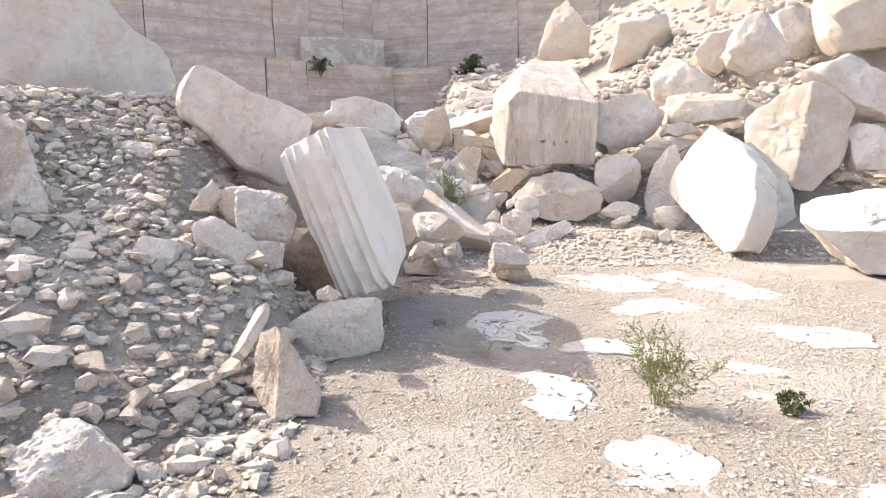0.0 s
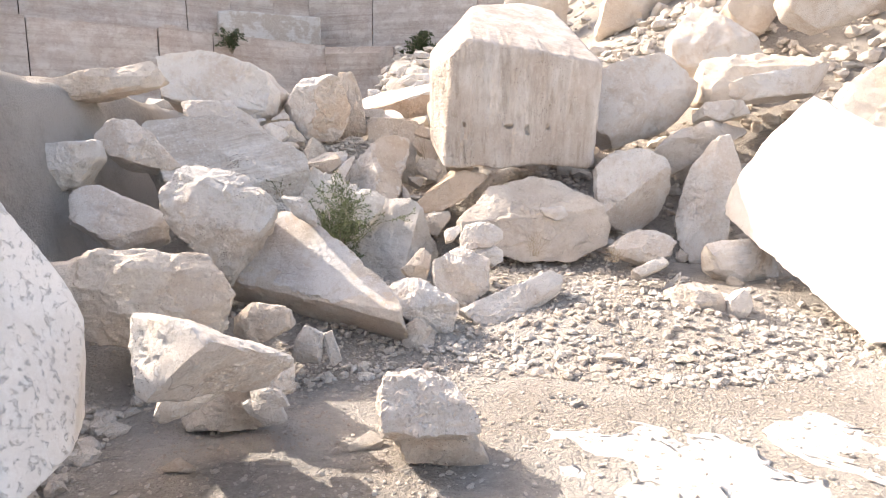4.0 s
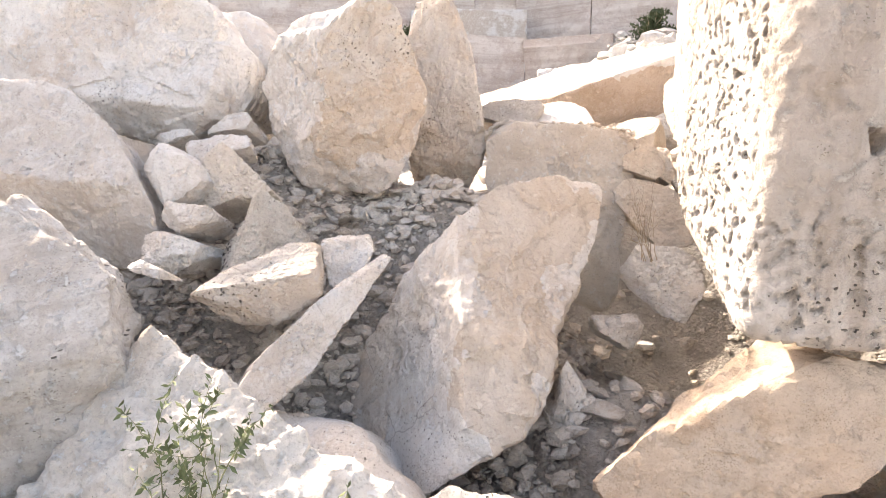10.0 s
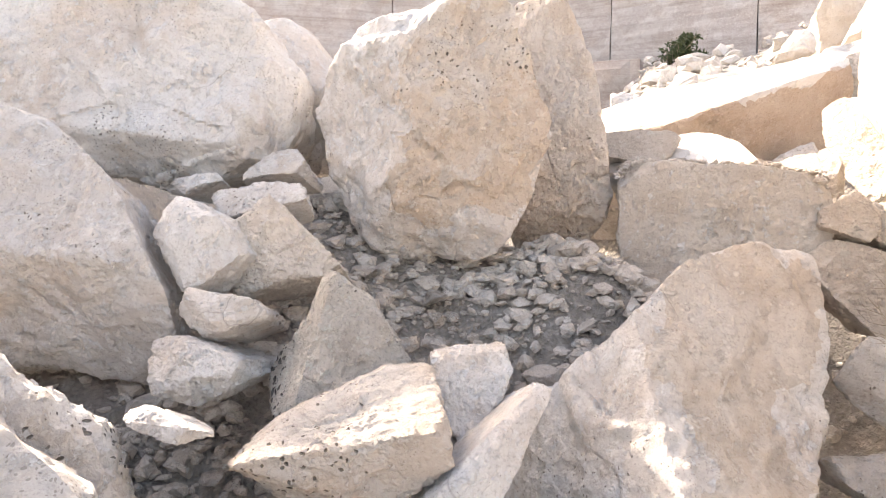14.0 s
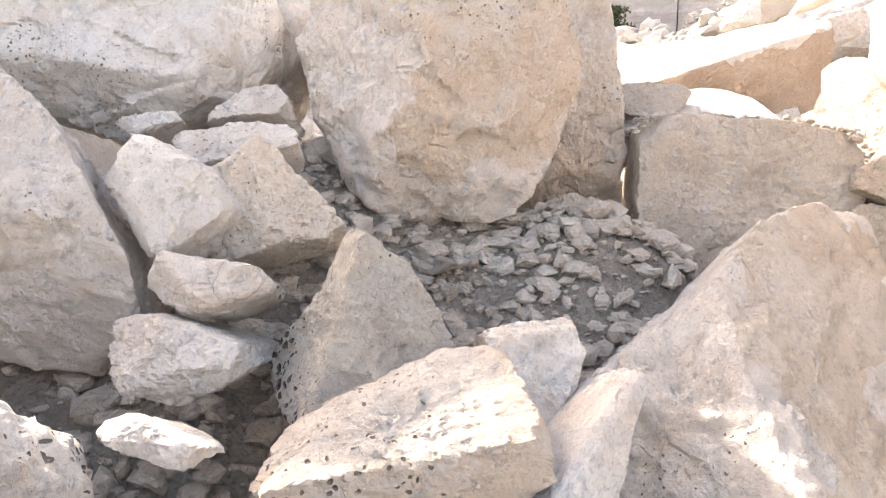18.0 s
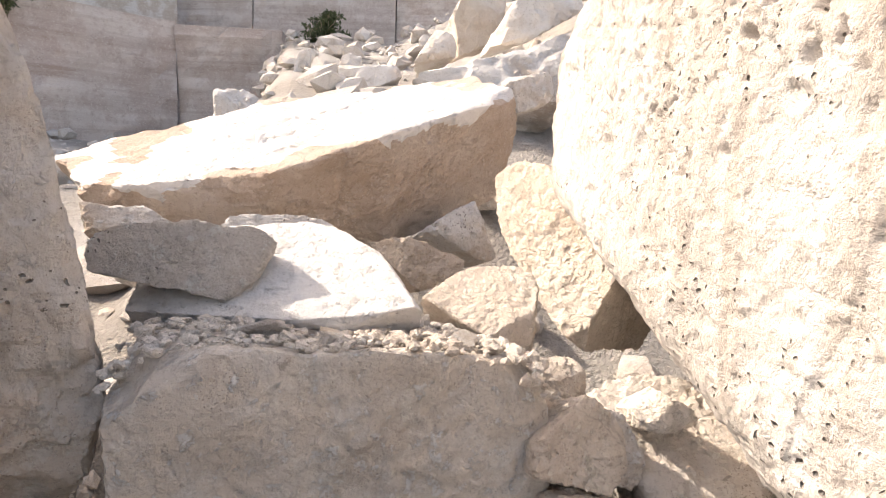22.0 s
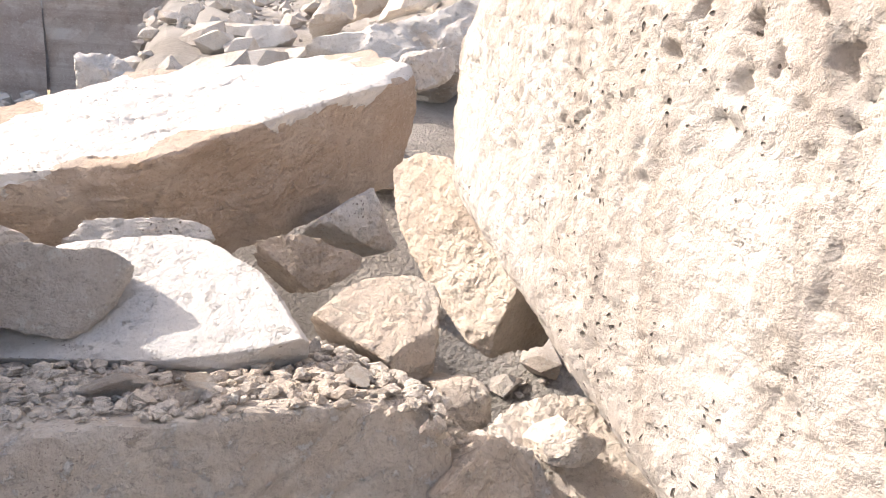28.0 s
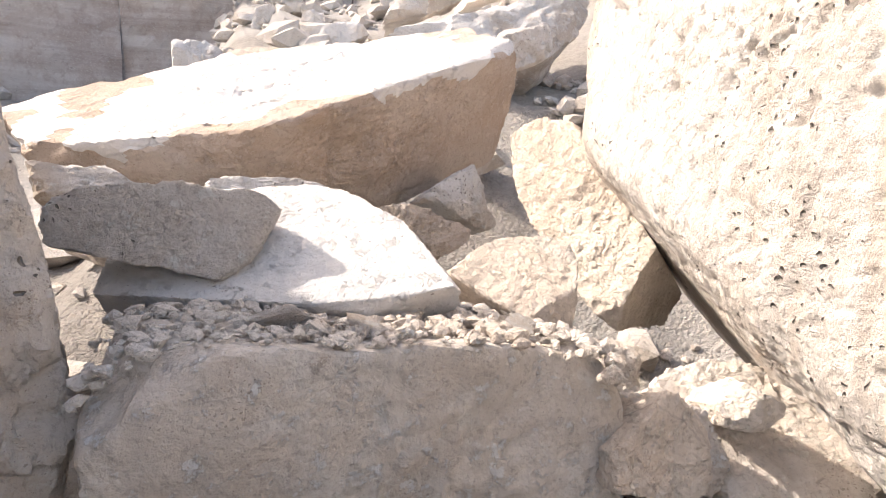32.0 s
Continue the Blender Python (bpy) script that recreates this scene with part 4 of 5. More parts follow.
rock("slab", "white curved slab with a sharp shadow on it", "chalk", (0.46, 14.37, 2.05), -20, 56, 0.18, [(-171, 0.269), (-90, 0.132), (-69, 0.187), (35, 0.224), (54, 0.179), (88, 0.155), (101, 0.163), (163, 0.256)], cuts=[], level=7, rough=0.3)
rock("slab", "pitted grey slab lying on the white one", "pitted", (0.28, 14.33, 2.14), -4, 22, 0.08, [(-174, 0.167), (-103, 0.062), (-56, 0.12), (-29, 0.141), (49, 0.142), (85, 0.074), (98, 0.079), (166, 0.173)], cuts=[], level=6, rough=0.85)
rock("boulder", "golden cube-like block in the sun", "gold", (0.95, 14.41, 1.96), -18, 50, 0.24, [(-125, 0.094), (-125, 0.095), (-69, 0.129), (5, 0.125), (70, 0.111), (97, 0.1), (124, 0.112)], cuts=[((0.91, -0.4, -0.1), (1.0, 14.28, 2.02)), ((0.22, -0.98, 0.0), (0.91, 14.27, 1.99))], level=6, rough=0.45)
rock("boulder", "golden rough upright boulder under the big block", "gold", (1.32, 14.69, 2.08), -50, 16, 0.4, [(-160, 0.173), (-141, 0.128), (-133, 0.123), (-49, 0.292), (-6, 0.249), (38, 0.105), (40, 0.101), (85, 0.233), (122, 0.3)], cuts=[((0.51, -0.81, -0.3), (1.23, 14.43, 2.01))], level=7, rough=0.5)
rock("stone", "dark brown rough rock in the gap", "tan", (0.86, 15.04, 2.01), 10, 20, 0.3, [(-145, 0.09), (-138, 0.08), (-84, 0.09), (-63, 0.09), (67, 0.06), (84, 0.07)])
rock("stone", "shaded grey slab in the gap", "pale", (1.08, 15.35, 2.07), 20, 20, 0.3, [(-124, 0.10), (-118, 0.08), (-97, 0.10), (23, 0.10), (114, 0.10)], level=5)
rock("stone", "flat white stone under the long slab", "pale", (0.45, 14.83, 2.12), 0, 30, 0.25, [(-89, 0.03), (35, 0.12), (90, 0.03), (140, 0.11)], level=5)
rock("stone", "grey fissile rock under the slab", "striated", (0.07, 14.90, 2.10), 5, 30, 0.35, [(-175, 0.11), (-102, 0.05), (-86, 0.05), (58, 0.06), (88, 0.05)], level=5)
rock("stone", "small beige rock under the gold block", "cream", (1.02, 14.25, 1.90), 5, 10, 0.2, [(-169, 0.05), (-149, 0.05), (-59, 0.06), (16, 0.05), (91, 0.05)], level=5)
rock("stone", "grey upright stone beside the block", "pale", (1.00, 14.05, 1.84), 5, 18, 0.22, [(-131, 0.06), (-119, 0.05), (-45, 0.10), (9, 0.07), (44, 0.06), (100, 0.08), (129, 0.08)])
rock("boulder", "golden rounded rock under the big block", "gold", (1.2, 14.1, 1.76), -25, 48, 0.3, [(-151, 0.116), (-146, 0.109), (-90, 0.14), (-48, 0.189), (20, 0.148), (42, 0.125), (83, 0.123), (109, 0.129), (139, 0.145)], cuts=[], level=6, rough=0.85)
rock("stone", "small rough golden stone on a boulder", "gold", (1.11, 13.99, 1.91), 0, 15, 0.12, [(-169, 0.05), (-94, 0.03), (-44, 0.04), (49, 0.04), (119, 0.04)], level=5)
rock("boulder", "large tan fractured boulder on the pile", "split", (6.56, 12.3, 1.89), -5, 10, 0.8, [(-158, 0.82), (-99, 1.056), (-45, 0.916), (-17, 0.844), (51, 0.968), (100, 0.887), (124, 0.811), (168, 0.837)], cuts=[((-0.6, -0.76, 0.25), (6.55, 11.89, 1.89))], level=6, rough=0.85)
rock("boulder", "white flat-topped boulder at the floor edge", "pale", (5.39, 8.33, 0.66), -12, 5, 0.8, [(-178, 0.73), (-132, 0.518), (-84, 0.683), (2, 0.948), (77, 0.64), (102, 0.504), (112, 0.568)], cuts=[((-0.1, -0.5, 0.86), (5.03, 7.99, 0.6))], level=6, rough=0.85)
rock("boulder", "rough pale rounded boulder behind the balanced block", "pale", (3.81, 13.84, 2.21), 5, 10, 0.8, [(-127, 0.73), (-77, 0.53), (-47, 0.63), (-13, 0.75), (54, 0.66), (99, 0.56), (116, 0.59), (179, 0.70)], facets=[(-70, 40, 0.4)], level=5)
rock("boulder", "cream block with an undercut base", "cream", (5.29, 13.80, 2.54), -5, 8, 0.8, [(-120, 0.58), (-85, 0.34), (-63, 0.36), (35, 0.76), (83, 0.33), (102, 0.37), (173, 0.63)], facets=[(90, 45, 0.2)], level=5)
rock("boulder", "pale angular boulder up the pile", "pale", (6.88, 14.55, 3.95), 5, 10, 0.7, [(-149, 0.74), (-116, 0.65), (-74, 0.62), (-7, 0.62), (39, 0.65), (97, 0.67), (152, 0.57)], level=5)
rock("boulder", "cream boulder up the pile", "cream", (6.53, 15.96, 3.99), 0, 15, 0.7, [(-148, 0.53), (-118, 0.54), (-42, 0.44), (-12, 0.39), (101, 0.47), (142, 0.41)], level=5)
rock("boulder", "pale cluster boulder up the pile", "pale", (5.45, 15.13, 3.15), 0, 15, 0.7, [(-176, 0.66), (-108, 0.49), (-68, 0.60), (39, 0.51), (59, 0.50), (137, 0.64)], level=5)
rock("boulder", "layered cream boulder high on the pile", "cream", (5.57, 18.82, 4.75), 0, 10, 1, [(-121, 1.10), (-68, 0.57), (-61, 0.55), (15, 0.95), (98, 0.64), (165, 0.71)], level=5)
rock("boulder", "tall tan pinnacle rock below the quarry wall", "cream", (3.87, 21.20, 5.37), 0, 5, 1, [(-96, 0.78), (-85, 0.76), (8, 0.74), (30, 0.66), (121, 0.96), (161, 0.63)], level=5)
rock("boulder", "pale boulder high on the pile", "pale", (8.29, 15.56, 4.32), 0, 10, 0.7, [(-167, 0.46), (-117, 0.62), (-54, 0.60), (4, 0.49), (91, 0.55)], level=5)
rock("boulder", "big cream boulder at the top of the pile", "cream", (9.20, 14.35, 4.45), -5, 5, 0.9, [(-172, 1.07), (-144, 1.03), (-83, 0.72), (2, 1.07), (76, 0.80), (105, 0.78)], level=5)
rock("boulder", "pale sloping boulder on the pile", "pale", (8.42, 13.41, 2.77), -5, 15, 0.8, [(-136, 0.53), (-108, 0.47), (-34, 1.14), (46, 0.44), (116, 0.82)], level=5)
rock("boulder", "pale boulder on the crest of the pile", "pale", (8.07, 18.19, 5.61), 0, 10, 0.8, [(-146, 0.54), (-77, 0.38), (25, 0.59), (54, 0.44), (126, 0.46)], level=5)
rock("boulder", "grey shaded rock beside the tan boulder", "pale", (7.81, 11.93, 1.62), -5, 10, 0.5, [(-174, 0.42), (-88, 0.42), (-1, 0.48), (65, 0.39), (115, 0.55)], level=5)
rock("slab", "pale flat slab bridging the boulders", "pale", (5.50, 13.45, 2.39), 0, 15, 0.5, [(-114, 0.39), (-84, 0.18), (-17, 0.62), (99, 0.15)], level=5)
rock("boulder", "shaded grey boulder within the rock pile", "pale", (-1.44, 14.16, 2.39), -5, 5, 0.5, [(-148, 0.44), (-90, 0.38), (-19, 0.55), (43, 0.48), (93, 0.34)], level=5)
rock("stone", "small pale rock between large boulders", "pale", (4.77, 13.30, 2.05), 0, 15, 0.4, [(-174, 0.31), (-110, 0.18), (-74, 0.13), (38, 0.28), (94, 0.12)], level=5)
rock("boulder", "shadowed bedrock slab between the boulders", "cream", (4.46, 13.17, 1.65), 5, 25, 0.6, [(-132, 0.65), (-64, 0.19), (-36, 0.51), (104, 0.20), (126, 0.33)], level=5)
rock("stone", "cream rock on the upper pile", "cream", (2.43, 20.00, 3.93), 0, 5, 1, [(-168, 0.34), (-67, 0.33), (-25, 0.25), (-11, 0.29), (102, 0.32), (146, 0.28)], level=5)
rock("boulder", "white boulder on the upper pile", "pale", (2.24, 18.00, 3.46), 0, 5, 1, [(-77, 0.20), (-59, 0.15), (10, 0.37), (81, 0.25), (136, 0.18), (156, 0.23)], level=5)
rock("boulder", "wide fissured grey slab on the upper slope", "striated", (2.10, 17.63, 2.82), 0, 35, 1, [(-110, 0.44), (-94, 0.30), (-93, 0.30), (-46, 0.35), (-34, 0.40), (91, 0.37), (111, 0.21)])
rock("boulder", "pale boulder behind the long slab", "pale", (0.21, 16.84, 2.55), 0, 10, 0.5, [(-79, 0.16), (0, 0.15), (33, 0.17), (103, 0.18), (177, 0.14)], level=5)
rock("boulder", "pale rock on the talus", "pale", (0.65, 21.34, 3.55), 0, 10, 0.7, [(-50, 0.09), (-22, 0.10), (115, 0.12), (164, 0.10)], level=5)
rock("boulder", "pale blocky boulder on the talus", "pale", (1.15, 20.84, 3.46), 0, 10, 0.7, [(-65, 0.11), (-0, 0.16), (108, 0.13), (168, 0.13)], level=5)
rock("boulder", "slanting pale boulder on the talus", "pale", (1.31, 20.18, 3.14), 0, 20, 0.8, [(-77, 0.15), (-60, 0.12), (8, 0.34), (103, 0.15), (141, 0.16)], level=5)
rock("boulder", "white boulder resting on the talus", "pale", (1.79, 19.19, 3.36), 0, 15, 0.8, [(-78, 0.12), (-11, 0.18), (60, 0.17), (149, 0.12)], level=5)
rock("stone", "cream wedge in the dark gap behind the slab", "pale", (1.47, 15.80, 2.65), 0, 10, 0.4, [(-152, 0.10), (-73, 0.08), (-38, 0.10), (37, 0.12), (100, 0.07)], level=5)
rock("boulder", "pale striped boulder nose beside the bedrock hump", "striped", (-0.77, 12.37, 1.34), 38, 20, 0.5, [(-179, 0.18), (-96, 0.39), (-43, 0.26), (-18, 0.24), (17, 0.25), (50, 0.28), (111, 0.38)])
rock("stone", "grey rock deep in the shaded gap", "pale", (1.06, 12.80, 0.80), 0, 12, 0.4, [(-150, 0.14), (-79, 0.11), (-20, 0.17), (43, 0.14), (102, 0.10)], level=5)
rock("stone", "small tan rock under the brown wedge", "cream", (1.06, 12.65, 0.77), 0, 10, 0.3, [(-172, 0.17), (-106, 0.16), (-40, 0.12), (4, 0.20), (101, 0.11)], level=5)
rock("boulder", "broad pale boulder filling the pile", "pale", (-0.16, 12.47, 0.81), 10, 20, 0.6, [(-132, 0.48), (-70, 0.32), (-47, 0.38), (52, 0.44), (77, 0.36), (121, 0.39), (163, 0.43)], level=5)
rock("boulder", "thick brown shaded boulder under the striped slab", "tan", (-1.43, 12.03, 0.88), 15, 5, 0.6, [(-99, 0.18), (-60, 0.22), (-14, 0.25), (65, 0.18), (84, 0.18), (177, 0.22)], level=5)
rock("stone", "pale rock in the dark gap beside the slab", "pale", (-0.13, 10.54, 1.08), 0, 15, 0.4, [(-146, 0.08), (-118, 0.08), (8, 0.12), (44, 0.08), (89, 0.11)], level=5)
rock("stone", "rough pale stone near the porous boulder", "pale", (1.17, 11.44, 0.75), 0, 20, 0.3, [(-172, 0.08), (-73, 0.07), (-36, 0.06), (19, 0.10), (110, 0.06)], level=5)
rock("boulder", "rough white boulder below the wide cream one", "pale", (1.40, 11.21, 0.71), 5, 25, 0.5, [(-178, 0.19), (-84, 0.12), (-55, 0.15), (-6, 0.22), (62, 0.15), (78, 0.13), (102, 0.15), (157, 0.18)])
rock("boulder", "layered cream block leaning into the rubble slope", "striated", (-1.60, 5.62, 1.07), 20, 12, 0.5, [(-92, 0.23), (-40, 0.30), (-5, 0.26), (45, 0.22), (87, 0.26), (179, 0.22)])
rock("boulder", "lower cream layered block in the slope", "striated", (-1.58, 5.48, 0.77), 20, 8, 0.5, [(-101, 0.14), (-88, 0.13), (-17, 0.19), (85, 0.12), (178, 0.19)], level=5)
rock("stone", "pale angular stone beside the slab", "cream", (-1.47, 6.02, 1.09), 10, 15, 0.25, [(-153, 0.06), (-120, 0.08), (-32, 0.13), (39, 0.05), (110, 0.14)], level=5)
rock("stone", "pale flat stone over the dark hollow", "pale", (-1.44, 6.09, 0.82), 15, 25, 0.2, [(-162, 0.17), (-118, 0.12), (-40, 0.07), (17, 0.18), (116, 0.06)], level=5)
rock("stone", "pale stone at the hollow's edge", "pale", (-0.87, 4.72, 0.56), 5, 20, 0.25, [(-163, 0.08), (-96, 0.05), (-21, 0.08), (62, 0.06), (114, 0.06)], level=5)
rock("stone", "grey stone at the slab's foot", "pale", (-0.90, 5.00, 0.50), 5, 20, 0.22, [(-162, 0.07), (-106, 0.05), (-62, 0.06), (52, 0.05), (95, 0.05)], level=5)
rock("boulder", "low cream rock beside the slab's foot", "cream", (-0.33, 8.79, 0.08), 5, 20, 0.4, [(-173, 0.25), (-95, 0.13), (-46, 0.23), (35, 0.20), (100, 0.14)], level=5)
rock("stone", "small pale stone near the slab's corner", "pale", (-0.03, 8.52, 0.17), 0, 20, 0.25, [(-138, 0.08), (-74, 0.10), (26, 0.08), (113, 0.09)], level=5)


def flute(ob):
    """Drilled flutes down the end of the leaning slab."""
    co = np.empty(len(ob.data.vertices) * 3, dtype=np.float32)
    ob.data.vertices.foreach_get("co", co)
    co = co.reshape(-1, 3)
    end = np.clip((co[:, 0].min() + 0.55 - co[:, 0] - 0.33 * (co[:, 2] - co[:, 2].min())) / 0.2 + 1.0, 0, 1)
    across = co[:, 1] / 0.46 + 0.5
    wave = np.abs(np.sin(across * math.pi * 4.5 + 0.9 * np.sin(across * 7) + 0.3 * np.sin(co[:, 2] * 3))) ** 0.8 + 0.35 * fractal(co * (9.0, 9.0, 6.0), 4, 77)
    co[:, 0] += 0.055 * end * wave
    ob.data.vertices.foreach_set("co", co.ravel())
    ob.data.update()


def drill(ob, at, radius, deep):
    """A round drill hole bored into a rock's face at a place."""
    co = np.empty(len(ob.data.vertices) * 3, dtype=np.float32)
    ob.data.vertices.foreach_get("co", co)
    co = co.reshape(-1, 3)
    spot = ob.matrix_world.inverted() @ Vector(at)
    far = np.hypot(co[:, 0] - spot[0], co[:, 2] - spot[2])
    inside = (far < radius) & (co[:, 1] < 0)
    co[inside, 1] += deep
    ob.data.vertices.foreach_set("co", co.ravel())
    ob.data.update()


drill(next(ob for ob in ROCKS if "drilled" in ob["label"]), (0.38, 9.86, 0.47), 0.024, 0.07)
flute(next(ob for ob in ROCKS if ob.name == "leaning_slab"))


# loose stones
def pebble(seed, level=2):
    rng = np.random.default_rng(seed)
    n = rng.normal(size=(9, 3))
    n /= np.linalg.norm(n, axis=1)[:, None]
    verts, faces = solid(n, rng.uniform(0.3, 0.5, 9), level, 150, rng, 0.22, 3, seed)
    return verts / np.ptp(verts, axis=0).max() * (1.0, 1.0, 0.75), faces


SHAPES = [pebble(s, 3) for s in range(14)]
STONES = [mesh_of("rubble_stone", v, f, MAT["rubble"] if n % 3 else MAT["pale"], smooth=False) for n, (v, f) in enumerate(SHAPES)]


def strew(count, seed, box, small, large, label, sink=0.25, level=None, thin=1.0):
    """Countable stones lying loose on the ground inside box = (x from, x to, y from, y to)."""
    rng = np.random.default_rng(seed)
    for _ in range(count):
        x, y = rng.uniform(box[0], box[1]), rng.uniform(box[2], box[3])
        size = small * (large / small) ** rng.uniform() ** 1.6
        z = (float(height(x, y)) if level is None else level(x, y)) + size * (0.32 - sink) * thin
        ob = new("rubble_stone", STONES[rng.integers(len(STONES))])
        ob.matrix_world = pose(x, y, z, rng.uniform(-25, 25), rng.uniform(-25, 25), rng.uniform(0, 360))
        ob.scale = (size * rng.uniform(0.8, 1.25), size * rng.uniform(0.6, 1.0), size * rng.uniform(0.5, 0.9) * thin)
        tagged(ob, label, "stone", "loose rubble stones")


def litter(name, label, count, seed, where, small, large, material, level=None, even=2.2):
    """Uncountable small stones joined into one sheet of litter."""
    rng = np.random.default_rng(seed)
    ico, faces = ball(1)
    x, y = where(rng, count)
    size = small * (large / small) ** rng.uniform(size=count) ** even
    z = height(x, y) if level is None else level(x, y)
    form = ico[None] * rng.uniform(0.55, 1.1, (count, len(ico), 1)) * np.stack([rng.uniform(0.7, 1.2, count), rng.uniform(0.5, 1, count), rng.uniform(0.35, 0.75, count)], 1)[:, None]
    a = rng.uniform(0, 2 * math.pi, count)
    b = rng.uniform(-0.6, 0.6, count)
    fx, fy, fz = form[..., 0], form[..., 1], form[..., 2]
    fy, fz = fy * np.cos(b)[:, None] - fz * np.sin(b)[:, None], fy * np.sin(b)[:, None] + fz * np.cos(b)[:, None]
    fx, fy = fx * np.cos(a)[:, None] - fy * np.sin(a)[:, None], fx * np.sin(a)[:, None] + fy * np.cos(a)[:, None]
    half = size[:, None] / 2
    verts = np.stack([x[:, None] + fx * half, y[:, None] + fy * half, (z + size * 0.12)[:, None] + fz * half], -1).reshape(-1, 3)
    index = (faces[None] + (np.arange(count) * len(ico))[:, None, None]).reshape(-1, 3)
    tagged(new(name, mesh_of(name, verts, index, material, smooth=False)), label, "rubble", kind="stuff")


def box_of(x0, x1, y0, y1):
    return lambda rng, n: (rng.uniform(x0, x1, n), rng.uniform(y0, y1, n))


def toe_of(rng, n):
    x = rng.uniform(-0.4, 7.5, n)
    return x, 9.55 + 0.25 * np.sin(x * 1.7) - 0.9 * np.clip((x - 5) / 3, 0, 1) + np.abs(rng.normal(0, 0.75, n)) - 0.25


strew(90, 21, (-4.4, -1.1, 3.0, 7.4), 0.09, 0.4, "angular pale rubble stone on the slope")
strew(18, 26, (-5, 9, 15.5, 28), 0.3, 1.0, "pale broken block on the talus")
strew(10, 27, (-1.6, -0.2, 2.9, 6.0), 0.05, 0.14, "small pale stone at the foot of the slope")
strew(40, 22, (0.9, 5.2, 9.5, 11.4), 0.08, 0.26, "angular pale rubble stone at the pile's foot")
strew(60, 23, (-0.8, 0.55, 12.8, 14.1), 0.05, 0.18, "broken stone in the hollow between boulders")
strew(36, 24, (0.6, 1.15, 12.7, 13.6), 0.05, 0.17, "broken stone in the gap beside the boulder")
strew(10, 28, (0.0, 1.8, 6.0, 9.2), 0.04, 0.12, "loose stone on the quarry floor")
strew(40, 38, (-0.6, 0.75, 5.0, 8.8), 0.04, 0.2, "loose stone in the slab's shadow")
strew(14, 29, (-0.5, 1.0, 8.2, 10.0), 0.05, 0.16, "loose stone beside the path")


def top_of(ob):
    """The height of a rock's upper side over a place."""
    co = np.empty(len(ob.data.vertices) * 3, dtype=np.float32)
    ob.data.vertices.foreach_get("co", co)
    turn = np.array(ob.matrix_world)
    co = co.reshape(-1, 3) @ turn[:3, :3].T + turn[:3, 3]

    def at(x, y):
        x, y = np.atleast_1d(x), np.atleast_1d(y)
        found = []
        for u, v in zip(x, y):
            near = (co[:, 0] - u) ** 2 + (co[:, 1] - v) ** 2 < 0.03 ** 2
            found.append(co[near, 2].max() if near.any() else -1.0)
        return np.array(found) if len(found) > 1 else float(found[0])

    return at


block_top = top_of(next(ob for ob in ROCKS if "debris" in ob["label"]))
strew(30, 25, (0.27, 0.98, 13.98, 14.38), 0.03, 0.11, "sharp broken chip on top of the block", 0.1, block_top, 0.6)
litter("rubble_chips", "sharp grey chips strewn on the block", 1900, 35, box_of(0.22, 1.0, 13.93, 14.42), 0.008, 0.045, MAT["rubble"], block_top, 1.5)
litter("rubble", "loose crushed stone of the left slope", 11000, 31, box_of(-6.5, -0.9, 2.6, 9.0), 0.04, 0.2, MAT["rubble"], even=1.7)
litter("rubble", "larger broken stone on the left slope", 260, 41, box_of(-6.0, -1.2, 3.0, 8.5), 0.16, 0.4, MAT["rubble"], even=1.4)
litter("rubble", "loose crushed stone at the pile's foot", 5200, 32, toe_of, 0.02, 0.13, MAT["rubble"], even=1.9)
litter("rubble", "sharp broken stone in the hollow", 6500, 37, box_of(-1.1, 0.75, 12.4, 14.3), 0.016, 0.13, MAT["rubble"], even=1.35)
litter("rubble", "broken stone filling the gaps between boulders", 9000, 33, box_of(-1.8, 3.6, 10.2, 15.5), 0.02, 0.12, MAT["rubble"], even=1.7)
litter("talus", "pale broken stones on the hillside", 1600, 39, box_of(2.6, 9, 12.2, 18), 0.08, 0.42, MAT["rubble"], even=1.3)
litter("gravel", "fine pale gravel on the quarry floor", 26000, 34, box_of(-1.6, 4.6, 1.8, 9.8), 0.007, 0.055, MAT["rubble"])
litter("talus", "pale talus blocks below the quarry walls", 2200, 36, box_of(-9, 13, 14.5, 30), 0.1, 0.7, MAT["rubble"])


# flat plates of bare white stone in the floor
def plate(at, size, yaw, seed):
    rng = np.random.default_rng(seed)
    ico, faces = ball(5)
    a = np.arctan2(ico[:, 1], ico[:, 0])
    wave = 1 + 0.16 * np.sin(2 * a + seed) + 0.1 * np.sin(3 * a + 2 * seed) + 0.06 * np.sin(7 * a + seed)
    p = ico * (size[0] / 2, size[1] / 2, 1.0) * wave[:, None]
    p[:, 2] = np.clip(ico[:, 2] * 3, -1, 1) * 0.022
    p += 0.03 * np.stack([fractal(p * 4 + n + seed, 5, seed + n, 0.62) * (2.4 if n < 2 else 0.4) for n in range(3)], 1) * (1, 1, 0.15)
    ob = new("flat_stone", mesh_of("flat_stone", p, faces, PLATE))
    ob.matrix_world = pose(at[0], at[1], at[2] - 0.021, 0, 0, yaw)
    tagged(ob, "flat bare white stone flush with the gravel", "stone", "flat stones in the floor")


